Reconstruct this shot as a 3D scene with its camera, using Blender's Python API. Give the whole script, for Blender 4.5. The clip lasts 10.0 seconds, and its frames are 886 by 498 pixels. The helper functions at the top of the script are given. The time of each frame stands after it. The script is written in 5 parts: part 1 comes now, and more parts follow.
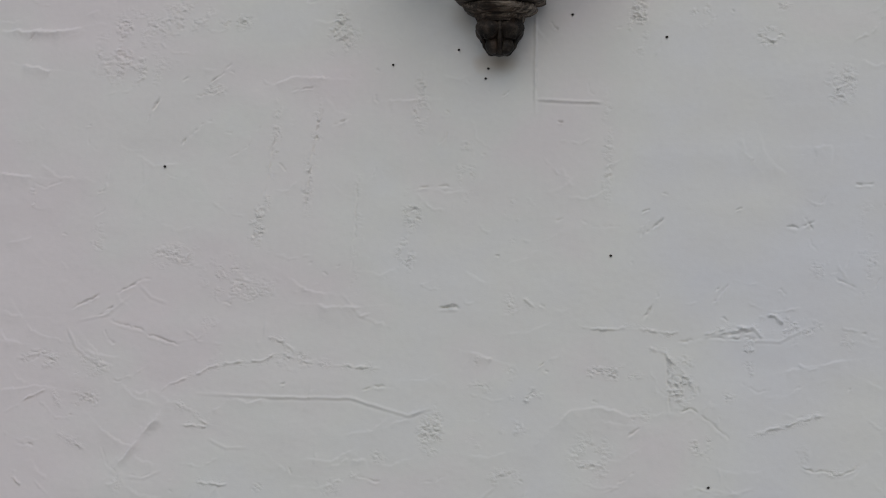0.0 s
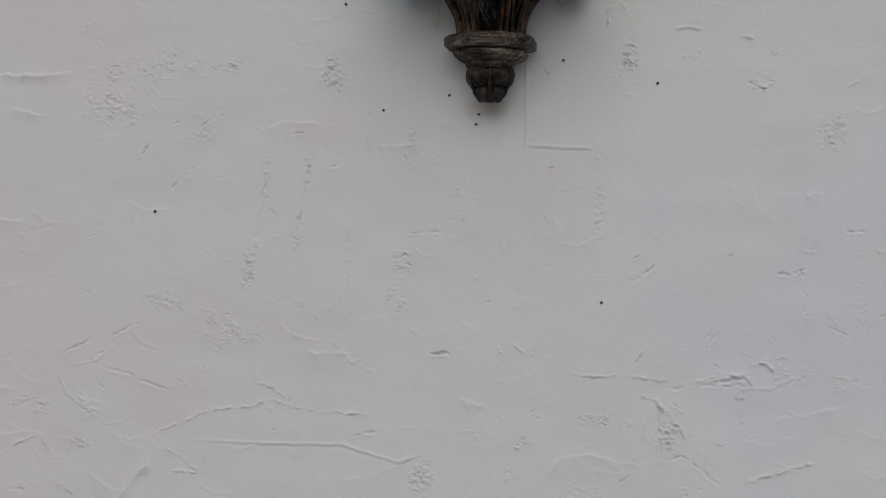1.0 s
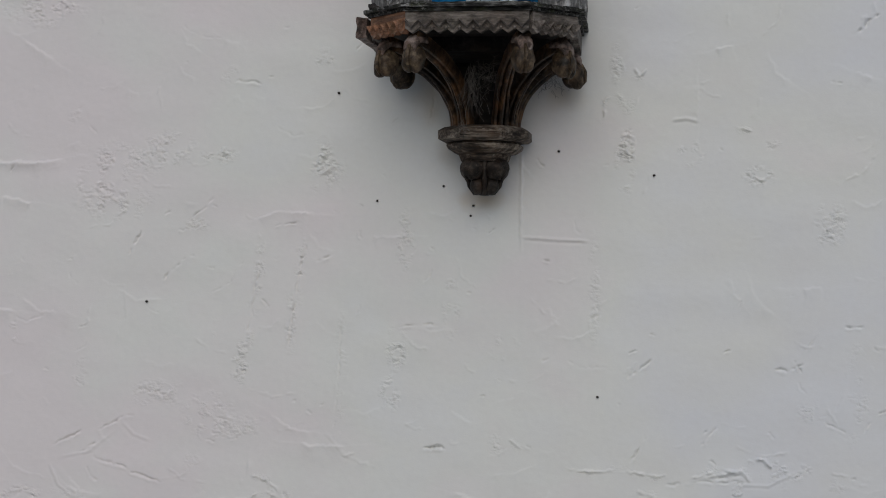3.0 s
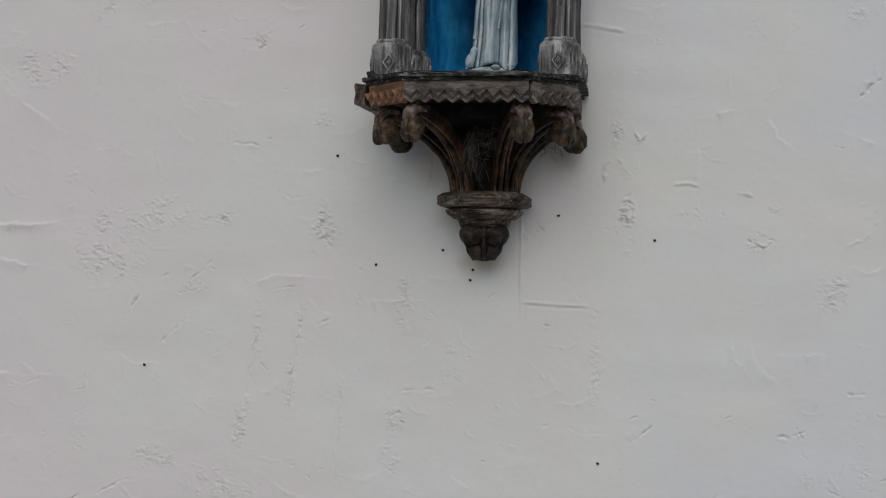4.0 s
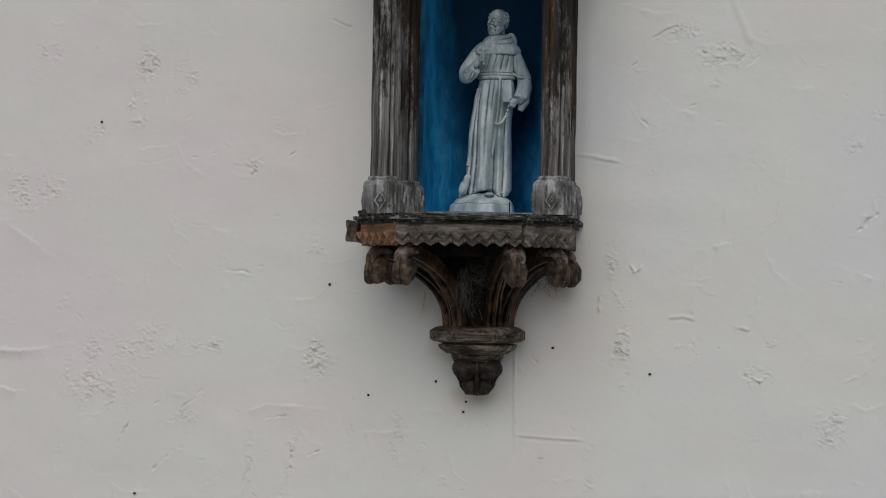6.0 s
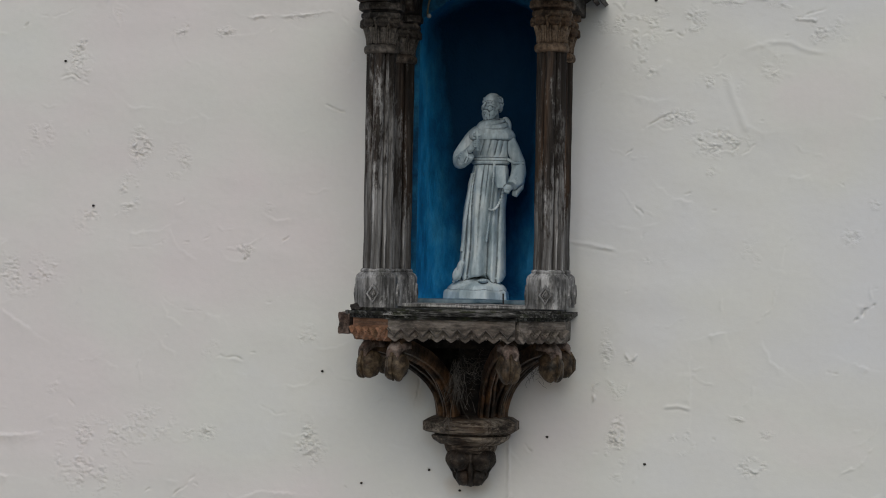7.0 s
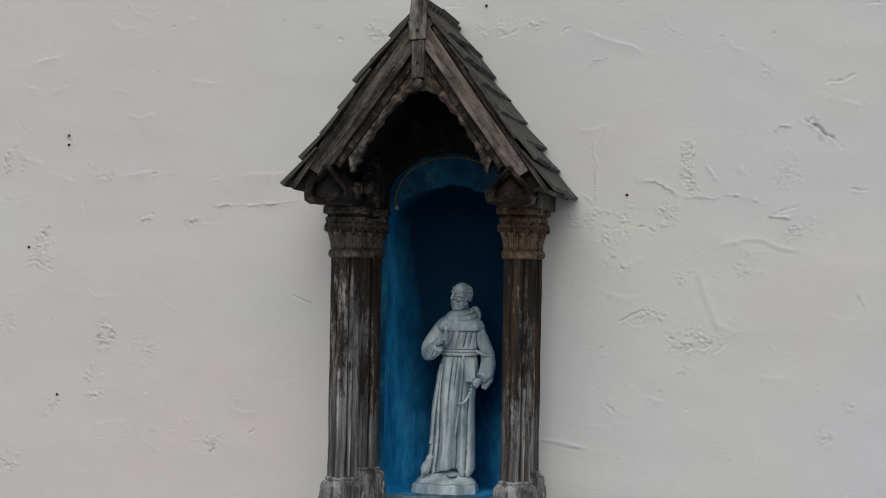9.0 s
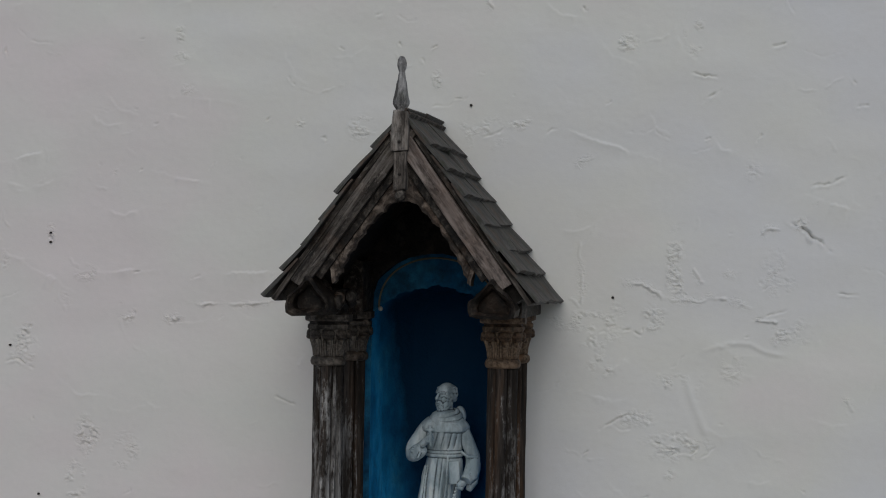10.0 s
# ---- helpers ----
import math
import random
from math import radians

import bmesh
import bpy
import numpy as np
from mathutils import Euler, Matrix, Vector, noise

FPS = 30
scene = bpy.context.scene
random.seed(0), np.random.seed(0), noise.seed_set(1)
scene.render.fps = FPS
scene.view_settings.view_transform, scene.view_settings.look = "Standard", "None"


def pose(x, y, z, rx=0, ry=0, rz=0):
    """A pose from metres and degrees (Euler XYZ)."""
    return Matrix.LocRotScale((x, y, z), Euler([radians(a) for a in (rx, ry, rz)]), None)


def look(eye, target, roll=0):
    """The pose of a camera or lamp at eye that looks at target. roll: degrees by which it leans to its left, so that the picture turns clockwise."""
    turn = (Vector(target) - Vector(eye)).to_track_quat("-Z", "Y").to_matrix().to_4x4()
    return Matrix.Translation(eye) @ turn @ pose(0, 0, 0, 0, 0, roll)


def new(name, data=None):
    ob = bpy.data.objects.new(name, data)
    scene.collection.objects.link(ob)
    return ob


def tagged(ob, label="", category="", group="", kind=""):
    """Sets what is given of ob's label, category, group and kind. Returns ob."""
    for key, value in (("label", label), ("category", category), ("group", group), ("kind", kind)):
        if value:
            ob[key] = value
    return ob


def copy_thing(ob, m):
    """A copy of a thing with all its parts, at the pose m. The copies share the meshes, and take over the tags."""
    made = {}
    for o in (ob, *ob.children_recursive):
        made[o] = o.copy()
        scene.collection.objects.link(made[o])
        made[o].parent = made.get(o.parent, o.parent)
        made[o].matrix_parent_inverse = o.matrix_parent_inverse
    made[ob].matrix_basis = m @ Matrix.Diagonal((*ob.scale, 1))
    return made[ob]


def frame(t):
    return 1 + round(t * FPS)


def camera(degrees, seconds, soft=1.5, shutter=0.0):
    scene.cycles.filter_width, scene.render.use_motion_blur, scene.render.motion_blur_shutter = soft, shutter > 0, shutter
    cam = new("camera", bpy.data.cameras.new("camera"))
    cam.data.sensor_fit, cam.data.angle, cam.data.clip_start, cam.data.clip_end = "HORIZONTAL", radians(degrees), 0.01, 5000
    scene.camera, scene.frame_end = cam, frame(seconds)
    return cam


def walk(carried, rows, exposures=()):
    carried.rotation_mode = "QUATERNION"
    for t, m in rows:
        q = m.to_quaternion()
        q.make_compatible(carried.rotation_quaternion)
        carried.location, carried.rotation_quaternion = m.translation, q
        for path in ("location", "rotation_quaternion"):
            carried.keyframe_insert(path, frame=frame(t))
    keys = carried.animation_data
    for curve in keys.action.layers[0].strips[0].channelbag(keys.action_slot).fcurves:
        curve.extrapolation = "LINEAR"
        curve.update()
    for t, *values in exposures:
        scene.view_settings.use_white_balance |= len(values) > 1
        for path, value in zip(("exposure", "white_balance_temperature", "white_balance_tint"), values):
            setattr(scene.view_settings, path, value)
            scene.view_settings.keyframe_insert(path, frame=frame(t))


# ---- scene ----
cam = camera(25.25, 10.0, 1.05)
Z0 = 3.6  # height of the ledge above the ground
ROWS = [
    (0.0, 0.684, -5.445, -1.221, 92.670, -1.124, 8.757),
    (0.5, 0.695, -5.439, -1.147, 92.528, -1.107, 8.778),
    (1.0, 0.710, -5.436, -1.065, 92.393, -1.090, 8.795),
    (1.5, 0.717, -5.433, -0.986, 92.255, -1.072, 8.818),
    (2.0, 0.721, -5.422, -0.906, 92.119, -1.053, 8.841),
    (2.5, 0.722, -5.406, -0.839, 91.973, -1.037, 8.864),
    (4.0, 0.720, -5.361, -0.554, 91.598, -1.001, 8.935),
    (4.5, 0.720, -5.348, -0.458, 91.472, -1.002, 8.961),
    (5.0, 0.723, -5.334, -0.354, 91.350, -1.010, 8.988),
    (5.5, 0.729, -5.322, -0.259, 91.218, -1.020, 9.017),
    (7.0, 0.748, -5.272, 0.108, 90.877, -1.051, 9.113),
    (7.5, 0.761, -5.253, 0.243, 90.776, -1.052, 9.147),
    (8.0, 0.782, -5.235, 0.386, 90.689, -1.044, 9.181),
    (8.5, 0.797, -5.211, 0.515, 90.606, -1.033, 9.221),
    (9.0, 0.823, -5.181, 0.660, 90.550, -1.030, 9.255),
    (9.5, 0.847, -5.153, 0.790, 90.493, -1.038, 9.293),
    (10.0, 0.859, -5.128, 0.937, 90.453, -1.055, 9.342),
]
walk(cam, [(t, pose(x, y, z + Z0, rx, ry, rz)) for t, x, y, z, rx, ry, rz in ROWS],
     exposures=[(0.0, -0.24, 6430, 11.5), (2.5, -0.19, 6430, 11), (4.5, -0.10, 6570, 11), (7.5, -0.08, 6710, 9), (9.3, -0.03, 6630, 10), (9.7, -0.08, 6600, 10), (10.0, -0.39, 6470, 10)])

# ---- light: a bright open sky in the shade of the day, with a wide soft sun ----
SUN_FROM = Vector((0.06, -0.79, 0.60)).normalized()
world = bpy.data.worlds.new("sky")
scene.world = world
world.use_nodes = True
wn = world.node_tree
sky = wn.nodes.new("ShaderNodeTexSky")
sky.sky_type = "NISHITA"
sky.sun_disc = False
sky.sun_elevation = math.asin(SUN_FROM.z)
sky.sun_rotation = math.atan2(SUN_FROM.x, SUN_FROM.y)
sky.dust_density = 1.5
wn.links.new(sky.outputs["Color"], wn.nodes["Background"].inputs["Color"])
wn.nodes["Background"].inputs["Strength"].default_value = 0.085
sun = new("sun", bpy.data.lights.new("sun", "SUN"))
sun.data.energy = 1.10
sun.data.angle = radians(54)
sun.data.color = (0.98, 0.970, 0.938)
sun.matrix_world = look((0, 0, 20), Vector((0, 0, 20)) - SUN_FROM)


# ---- materials ----
class Nodes:
    """A small builder of node trees."""

    def __init__(self, name):
        self.mat = bpy.data.materials.new(name)
        self.mat.use_nodes = True
        self.t = self.mat.node_tree
        self.bsdf = self.t.nodes["Principled BSDF"]
        self.co = self.t.nodes.new("ShaderNodeTexCoord").outputs["Object"]

    def mapped(self, scale, shift=(0, 0, 0), src=None):
        m = self.t.nodes.new("ShaderNodeMapping")
        m.inputs["Scale"].default_value = scale
        m.inputs["Location"].default_value = shift
        self.t.links.new(src or self.co, m.inputs["Vector"])
        return m.outputs[0]

    def noise(self, scale, stretch=(1, 1, 1), detail=4, rough=0.6, shift=(0, 0, 0), distort=0.0):
        n = self.t.nodes.new("ShaderNodeTexNoise")
        n.inputs["Scale"].default_value = scale
        n.inputs["Detail"].default_value = detail
        n.inputs["Roughness"].default_value = rough
        n.inputs["Distortion"].default_value = distort
        self.t.links.new(self.mapped(stretch, shift), n.inputs["Vector"])
        return n.outputs["Fac"]

    def ramp(self, fac, *stops):
        r = self.t.nodes.new("ShaderNodeValToRGB")
        e = r.color_ramp.elements
        while len(e) < len(stops):
            e.new(0.5)
        for k, (p, c) in zip(e, stops):
            k.position = p
            k.color = (c, c, c, 1) if isinstance(c, (int, float)) else (*c, 1)
        self.t.links.new(fac, r.inputs["Fac"])
        return r.outputs["Color"]

    def mix(self, fac, a, b, mode="MIX"):
        m = self.t.nodes.new("ShaderNodeMix")
        m.data_type, m.blend_type = "RGBA", mode
        for s, v in ((0, fac), (6, a), (7, b)):
            if isinstance(v, (int, float)):
                m.inputs[s].default_value = v
            elif isinstance(v, tuple):
                m.inputs[s].default_value = (*v, 1)
            else:
                self.t.links.new(v, m.inputs[s])
        return m.outputs[2]

    def math(self, op, a, b):
        m = self.t.nodes.new("ShaderNodeMath")
        m.operation = op
        for i, v in enumerate((a, b)):
            if isinstance(v, (int, float)):
                m.inputs[i].default_value = v
            else:
                self.t.links.new(v, m.inputs[i])
        return m.outputs[0]

    def axis(self, name):
        s = self.t.nodes.new("ShaderNodeSeparateXYZ")
        self.t.links.new(self.co, s.inputs[0])
        return s.outputs[name]

    def random(self):
        return self.t.nodes.new("ShaderNodeObjectInfo").outputs["Random"]

    def done(self, colour, rough=0.8, height=None, depth=0.002, spec=0.3):
        self.t.links.new(colour, self.bsdf.inputs["Base Color"])
        if isinstance(rough, (int, float)):
            self.bsdf.inputs["Roughness"].default_value = rough
        else:
            self.t.links.new(rough, self.bsdf.inputs["Roughness"])
        self.bsdf.inputs["Specular IOR Level"].default_value = spec
        if height is not None:
            b = self.t.nodes.new("ShaderNodeBump")
            b.inputs["Strength"].default_value = 1.0
            b.inputs["Distance"].default_value = depth
            self.t.links.new(height, b.inputs["Height"])
            self.t.links.new(b.outputs[0], self.bsdf.inputs["Normal"])
        return self.mat


def plaster_material():
    n = Nodes("white_plaster")
    cloud = n.math("ADD", n.math("MULTIPLY", n.axis("X"), 0.13), n.noise(1.7, (1, 1, 1.3), 3, 0.5))
    tint = n.ramp(cloud, (0.28, (0.70, 0.655, 0.65)), (0.5, (0.683, 0.690, 0.652)), (0.72, (0.664, 0.677, 0.690)))
    blot = n.noise(4.0, (1, 1, 1.3), 5, 0.6, (3, 1, 7))
    col = n.mix(n.ramp(blot, (0.35, 0.0), (0.75, 0.35)), tint, (0.63, 0.615, 0.60))
    fine = n.noise(60, (1, 1, 1), 4, 0.6)
    col = n.mix(n.ramp(fine, (0.3, 0.0), (0.8, 0.12)), col, (0.5, 0.49, 0.48))
    st = n.t.nodes.new("ShaderNodeAttribute")
    st.attribute_name = "stain"
    col = n.mix(n.math("MULTIPLY", st.outputs["Fac"], 0.7), col, (0.46, 0.33, 0.19))
    grain = n.noise(240, (1, 1, 1), 3, 0.6)
    dab = n.noise(42, (1, 1, 1.4), 5, 0.6, (5, 2, 1))
    h = n.math("ADD", n.math("MULTIPLY", grain, 0.35), n.math("MULTIPLY", dab, 0.65))
    at = n.t.nodes.new("ShaderNodeAttribute")
    at.attribute_name = "torn"
    crumbs = n.noise(105, (1, 1, 1.4), 2, 0.55, (2, 2, 6), 0.4)
    crumbs = n.math("MULTIPLY", n.ramp(crumbs, (0.30, 0.0), (0.70, 1.0)), at.outputs["Fac"])
    h = n.math("ADD", n.math("MULTIPLY", h, 0.28), crumbs)
    return n.done(col, 0.85, h, 0.0020, 0.2)


def blue_material(name, navy_shade=False, dull=False):
    n = Nodes(name)
    a = n.noise(7, (1, 1, 0.7), 5, 0.65)
    col = n.ramp(a, (0.38, (0.008, 0.18, 0.42)), (0.5, (0.015, 0.31, 0.66)), (0.62, (0.06, 0.45, 0.80)))
    drip = n.noise(30, (1, 1, 0.12), 4, 0.6, (2, 2, 2))
    col = n.mix(n.ramp(drip, (0.55, 0.0), (0.8, 0.35)), col, (0.01, 0.07, 0.17))
    flake = n.noise(45, (1, 1, 1), 5, 0.7, (9, 1, 4))
    col = n.mix(n.ramp(flake, (0.66, 0.0), (0.72, 0.7)), col, (0.06, 0.13, 0.2))
    if dull:
        # Darker copy of the blue: the hood's shade is put into the colour.
        shade_blot = n.noise(14, (1, 1, 1), 6, 0.7, (6, 2, 9))
        col = n.mix(n.ramp(shade_blot, (0.3, 0.55), (0.62, 0.93)), col, (0.004, 0.026, 0.06))
    if navy_shade:
        # Ragged navy paint, also standing in for light falling off inward and upward.
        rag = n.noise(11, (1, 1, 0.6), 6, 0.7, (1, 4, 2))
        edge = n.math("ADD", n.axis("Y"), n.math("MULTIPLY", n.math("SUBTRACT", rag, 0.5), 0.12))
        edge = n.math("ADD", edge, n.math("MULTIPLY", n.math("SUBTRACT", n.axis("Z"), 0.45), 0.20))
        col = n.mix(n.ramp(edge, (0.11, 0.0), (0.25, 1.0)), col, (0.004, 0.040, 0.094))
    h = n.math("ADD", n.math("MULTIPLY", n.noise(32, (1, 1, 0.7), 5, 0.6), 0.88), n.math("MULTIPLY", n.noise(160), 0.12))
    return n.done(col, 0.75, h, 0.009, 0.15)


def wood_material(name, dark, mid, pale, along=2, pale_amount=0.5, bleach=None, red=0.0, moss=0.0, fineness=1.0, gloss=0.0, edge_wear_light=0.15, flecks=0.6, depth=0.006, cracks=0.335, mottle=0.7):
    """Old oak: grain along one axis, silvered patches, open cracks. bleach: (z where it is bare, z where it is silvered)."""
    n = Nodes(name)
    st = [9.0, 9.0, 9.0] if along is not None else [3.0, 3.0, 3.0]
    if along is not None:
        st[along] = 0.55
    grain = n.noise(9 * fineness, tuple(st), 6, 0.65, (1, 5, 2), 0.4)
    col = n.ramp(grain, (0.38, dark), (0.51, mid), (0.64, tuple(0.5 * (a + b) for a, b in zip(mid, pale))))
    patch_stretch = [2.2, 2.2, 2.2]
    if along is not None:
        patch_stretch[along] = 0.8
    patch = n.noise(6 * fineness, tuple(patch_stretch), 5, 0.7, (7, 3, 1))
    rnd = n.math("MULTIPLY", n.math("SUBTRACT", n.random(), 0.5), 0.16)
    p = n.math("ADD", patch, rnd)
    if bleach:
        m = n.t.nodes.new("ShaderNodeMapRange")
        m.inputs["From Min"].default_value, m.inputs["From Max"].default_value = bleach
        m.inputs["To Min"].default_value, m.inputs["To Max"].default_value = -0.08, 0.2
        n.t.links.new(n.axis("Z"), m.inputs["Value"])
        p = n.math("ADD", p, m.outputs[0])
    fine = n.noise(30 * min(1.0, fineness), tuple(st), 3, 0.7, (3, 3, 8))
    silver = n.math("MULTIPLY", n.ramp(p, (0.53 - 0.1 * pale_amount, 0.0), (0.63 - 0.1 * pale_amount, 1.0)), n.ramp(fine, (0.38, 0.3), (0.58, 1.0)))
    col = n.mix(silver, col, pale)
    # Pale convex edges paint wear and highlights; dark hollows paint grime and shade.
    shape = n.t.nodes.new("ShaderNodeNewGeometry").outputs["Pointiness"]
    edge_rub_light = n.math("MULTIPLY", n.ramp(shape, (0.515, 0.0), (0.60, edge_wear_light)), n.ramp(fine, (0.3, 0.4), (0.6, 1.0)))
    col = n.mix(edge_rub_light, col, pale)
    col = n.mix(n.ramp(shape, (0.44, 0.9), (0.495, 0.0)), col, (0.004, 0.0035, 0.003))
    if red:
        rust = n.noise(7, (1.5, 1.5, 0.8), 4, 0.6, (11, 4, 2))
        col = n.mix(n.ramp(rust, (0.5, 0.0), (0.68, red)), col, (0.165, 0.080, 0.035))
    if moss:
        green = n.noise(22, (1, 1, 1), 5, 0.7, (4, 8, 1))
        col = n.mix(n.ramp(green, (0.52, 0.0), (0.66, moss)), col, (0.035, 0.042, 0.018))
    fleck_st = [1.0, 1.0, 1.0]
    if along is not None:
        fleck_st[along] = 0.45
    fleck = n.noise(150, tuple(fleck_st), 4, 0.7, (5, 1, 3))
    where = n.noise(14, tuple(fleck_st), 3, 0.6, (8, 2, 5))
    spot = n.math("MULTIPLY", n.ramp(fleck, (0.54, 0.0), (0.62, 1.0)), n.ramp(where, (0.45, 0.0), (0.6, flecks)))
    col = n.mix(spot, col, pale)
    # grime in blotches, with rubbed lighter spots between them
    blot_st = [1.0, 1.0, 1.0]
    if along is not None:
        blot_st[along] = 0.35
    blot = n.noise(34, tuple(blot_st), 6, 0.75, (6, 6, 1))
    col = n.mix(n.ramp(blot, (0.40, mottle), (0.53, 0.0)), col, tuple(0.35 * c for c in dark))
    col = n.mix(n.ramp(blot, (0.56, 0.0), (0.70, 0.5 * mottle)), col, pale)
    chip = n.noise(48, tuple(fleck_st), 5, 0.7, (1, 9, 2))
    crack_st = [26.0, 26.0, 26.0] if along is not None else [6.0, 6.0, 1.5]
    if along is not None:
        crack_st[along] = 0.9
    crack = n.noise(5, tuple(crack_st), 3, 0.6, (2, 6, 4), 0.3)
    open_crack = n.ramp(crack, (cracks - 0.035, 1.0), (cracks + 0.035, 0.0))
    col = n.mix(open_crack, col, (0.01, 0.008, 0.006))
    h = n.math("SUBTRACT", n.math("ADD", n.math("MULTIPLY", grain, 0.5), n.math("MULTIPLY", n.math("ADD", fine, chip), 0.4)), n.math("MULTIPLY", open_crack, 0.6))
    return n.done(col, n.ramp(grain, (0.3, 0.62 - gloss), (0.7, 0.85 - gloss)), h, depth, 0.2)


def column_material(name, brown=0.2):
    """Oak shafts: dark above, silvered and flaking towards the foot, with rusty runs."""
    n = Nodes(name)
    grain = n.noise(15, (6, 6, 0.4), 6, 0.7, (1, 5, 2), 0.3)
    base = n.ramp(grain, (0.36, (0.008, 0.0068, 0.006)), (0.50, (0.026, 0.0215, 0.0185)), (0.64, (0.072, 0.062, 0.054)))
    rust = n.noise(4, (3.0, 3.0, 0.55), 4, 0.6, (11, 4, 2))
    base = n.mix(n.ramp(rust, (0.50, 0.0), (0.64, brown)), base, (0.105, 0.060, 0.034))
    patch = n.noise(7, (2.6, 2.6, 0.55), 5, 0.7, (7, 3, 1))
    flake = n.noise(90, (1, 1, 0.42), 6, 0.78, (4, 4, 4))
    m = n.t.nodes.new("ShaderNodeMapRange")
    m.inputs["From Min"].default_value, m.inputs["From Max"].default_value = 0.66, 0.10
    m.inputs["To Min"].default_value, m.inputs["To Max"].default_value = -0.12, 0.19
    n.t.links.new(n.axis("Z"), m.inputs["Value"])
    much = n.math("ADD", patch, n.math("MULTIPLY", n.math("SUBTRACT", flake, 0.5), 0.55))
    much = n.math("ADD", n.math("ADD", much, m.outputs[0]), n.math("MULTIPLY", n.math("SUBTRACT", n.random(), 0.5), 0.10))
    pale = n.ramp(grain, (0.34, (0.115, 0.112, 0.110)), (0.50, (0.29, 0.286, 0.279)), (0.62, (0.55, 0.545, 0.535)))
    col = n.mix(n.ramp(much, (0.47, 0.0), (0.61, 0.95)), base, pale)
    # Hollows between the rolls: grime and groove shade put into the colour.
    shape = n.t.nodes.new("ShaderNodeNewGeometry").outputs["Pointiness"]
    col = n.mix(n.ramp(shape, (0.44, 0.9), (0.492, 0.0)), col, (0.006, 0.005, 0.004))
    crack = n.noise(5, (30, 30, 0.9), 3, 0.6, (2, 6, 4), 0.3)
    split = n.ramp(crack, (0.30, 1.0), (0.345, 0.0))
    col = n.mix(split, col, (0.008, 0.007, 0.006))
    # some rolls have kept a darker skin than others
    tone = n.noise(11, (3.2, 3.2, 0.16), 3, 0.5, (8, 1, 5))
    col = n.mix(n.ramp(tone, (0.42, 0.0), (0.58, 1.0)), n.mix(0.75, col, (0.016, 0.013, 0.0105)), col)
    h = n.math("SUBTRACT", n.math("ADD", n.math("MULTIPLY", grain, 0.4), n.math("MULTIPLY", flake, 0.6)), n.math("MULTIPLY", split, 0.6))
    return n.done(col, 0.8, h, 0.003, 0.2)


def statue_material():
    n = Nodes("painted_stone")
    a = n.noise(18, (1, 1, 0.6), 5, 0.6)
    col = n.ramp(a, (0.40, (0.36, 0.46, 0.51)), (0.52, (0.56, 0.665, 0.71)), (0.62, (0.66, 0.74, 0.76)))
    # Creases painted dark: dirt plus the shade of folds, eyes and chin.
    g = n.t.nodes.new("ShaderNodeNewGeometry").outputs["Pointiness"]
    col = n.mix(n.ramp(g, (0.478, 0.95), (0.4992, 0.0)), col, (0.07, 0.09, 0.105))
    run = n.noise(26, (1, 1, 0.22), 4, 0.65, (6, 1, 2))
    col = n.mix(n.ramp(run, (0.47, 0.0), (0.64, 0.7)), col, (0.21, 0.27, 0.30))
    s = n.noise(70, (1, 1, 0.5), 4, 0.7, (3, 3, 3))
    col = n.mix(n.ramp(s, (0.6, 0.0), (0.75, 0.5)), col, (0.30, 0.33, 0.34))
    return n.done(col, 0.7, n.noise(150), 0.0008, 0.3)


def plain_material(name, lo, hi, scale=40, rough=0.7, depth=0.001):
    n = Nodes(name)
    a = n.noise(scale, (1, 1, 1), 4, 0.6)
    return n.done(n.ramp(a, (0.3, lo), (0.7, hi)), rough, a, depth, 0.3)


def ground_material():
    n = Nodes("pale_bounce_ground")
    a = n.noise(3, (1, 1, 1), 6, 0.65)
    b = n.noise(60, (1, 1, 1), 4, 0.6)
    col = n.ramp(a, (0.3, (0.31, 0.31, 0.305)), (0.7, (0.42, 0.42, 0.41)))
    return n.done(n.mix(n.ramp(b, (0.4, 0.0), (0.7, 0.4)), col, (0.25, 0.25, 0.245)), 0.9, b, 0.004, 0.2)


PLASTER = plaster_material()
LIP = plain_material("worn_blue_paint", (0.05, 0.10, 0.14), (0.22, 0.29, 0.33), 28)
HOOD_SHADE_BLUE = blue_material("hood_shaded_blue_limewash", False, True)
NICHE_PAINT = blue_material("blue_limewash_navy_shade", True)
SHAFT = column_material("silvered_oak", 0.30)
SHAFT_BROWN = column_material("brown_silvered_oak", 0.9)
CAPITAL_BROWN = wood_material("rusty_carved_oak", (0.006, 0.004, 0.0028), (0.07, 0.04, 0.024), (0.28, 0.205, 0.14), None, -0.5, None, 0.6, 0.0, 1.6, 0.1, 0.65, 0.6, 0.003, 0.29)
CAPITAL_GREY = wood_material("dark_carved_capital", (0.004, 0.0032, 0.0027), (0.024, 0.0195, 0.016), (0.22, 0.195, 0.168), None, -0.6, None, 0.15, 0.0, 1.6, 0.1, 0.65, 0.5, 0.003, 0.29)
TRACERY = wood_material("carved_brown_panel", (0.005, 0.0037, 0.003), (0.03, 0.0215, 0.0165), (0.26, 0.215, 0.18), None, -0.55, None, 0.25, 0.0, 1.4, 0.05, 0.35, 0.4, 0.003, 0.29, 0.3)
PINK_BARGE = wood_material("pinkish_barge_board", (0.055, 0.042, 0.036), (0.155, 0.122, 0.105), (0.25, 0.215, 0.195), 0, 0.2, None, 0.15, 0.0, 0.8, 0.0, 0.1, 0.4, 0.002, 0.29)
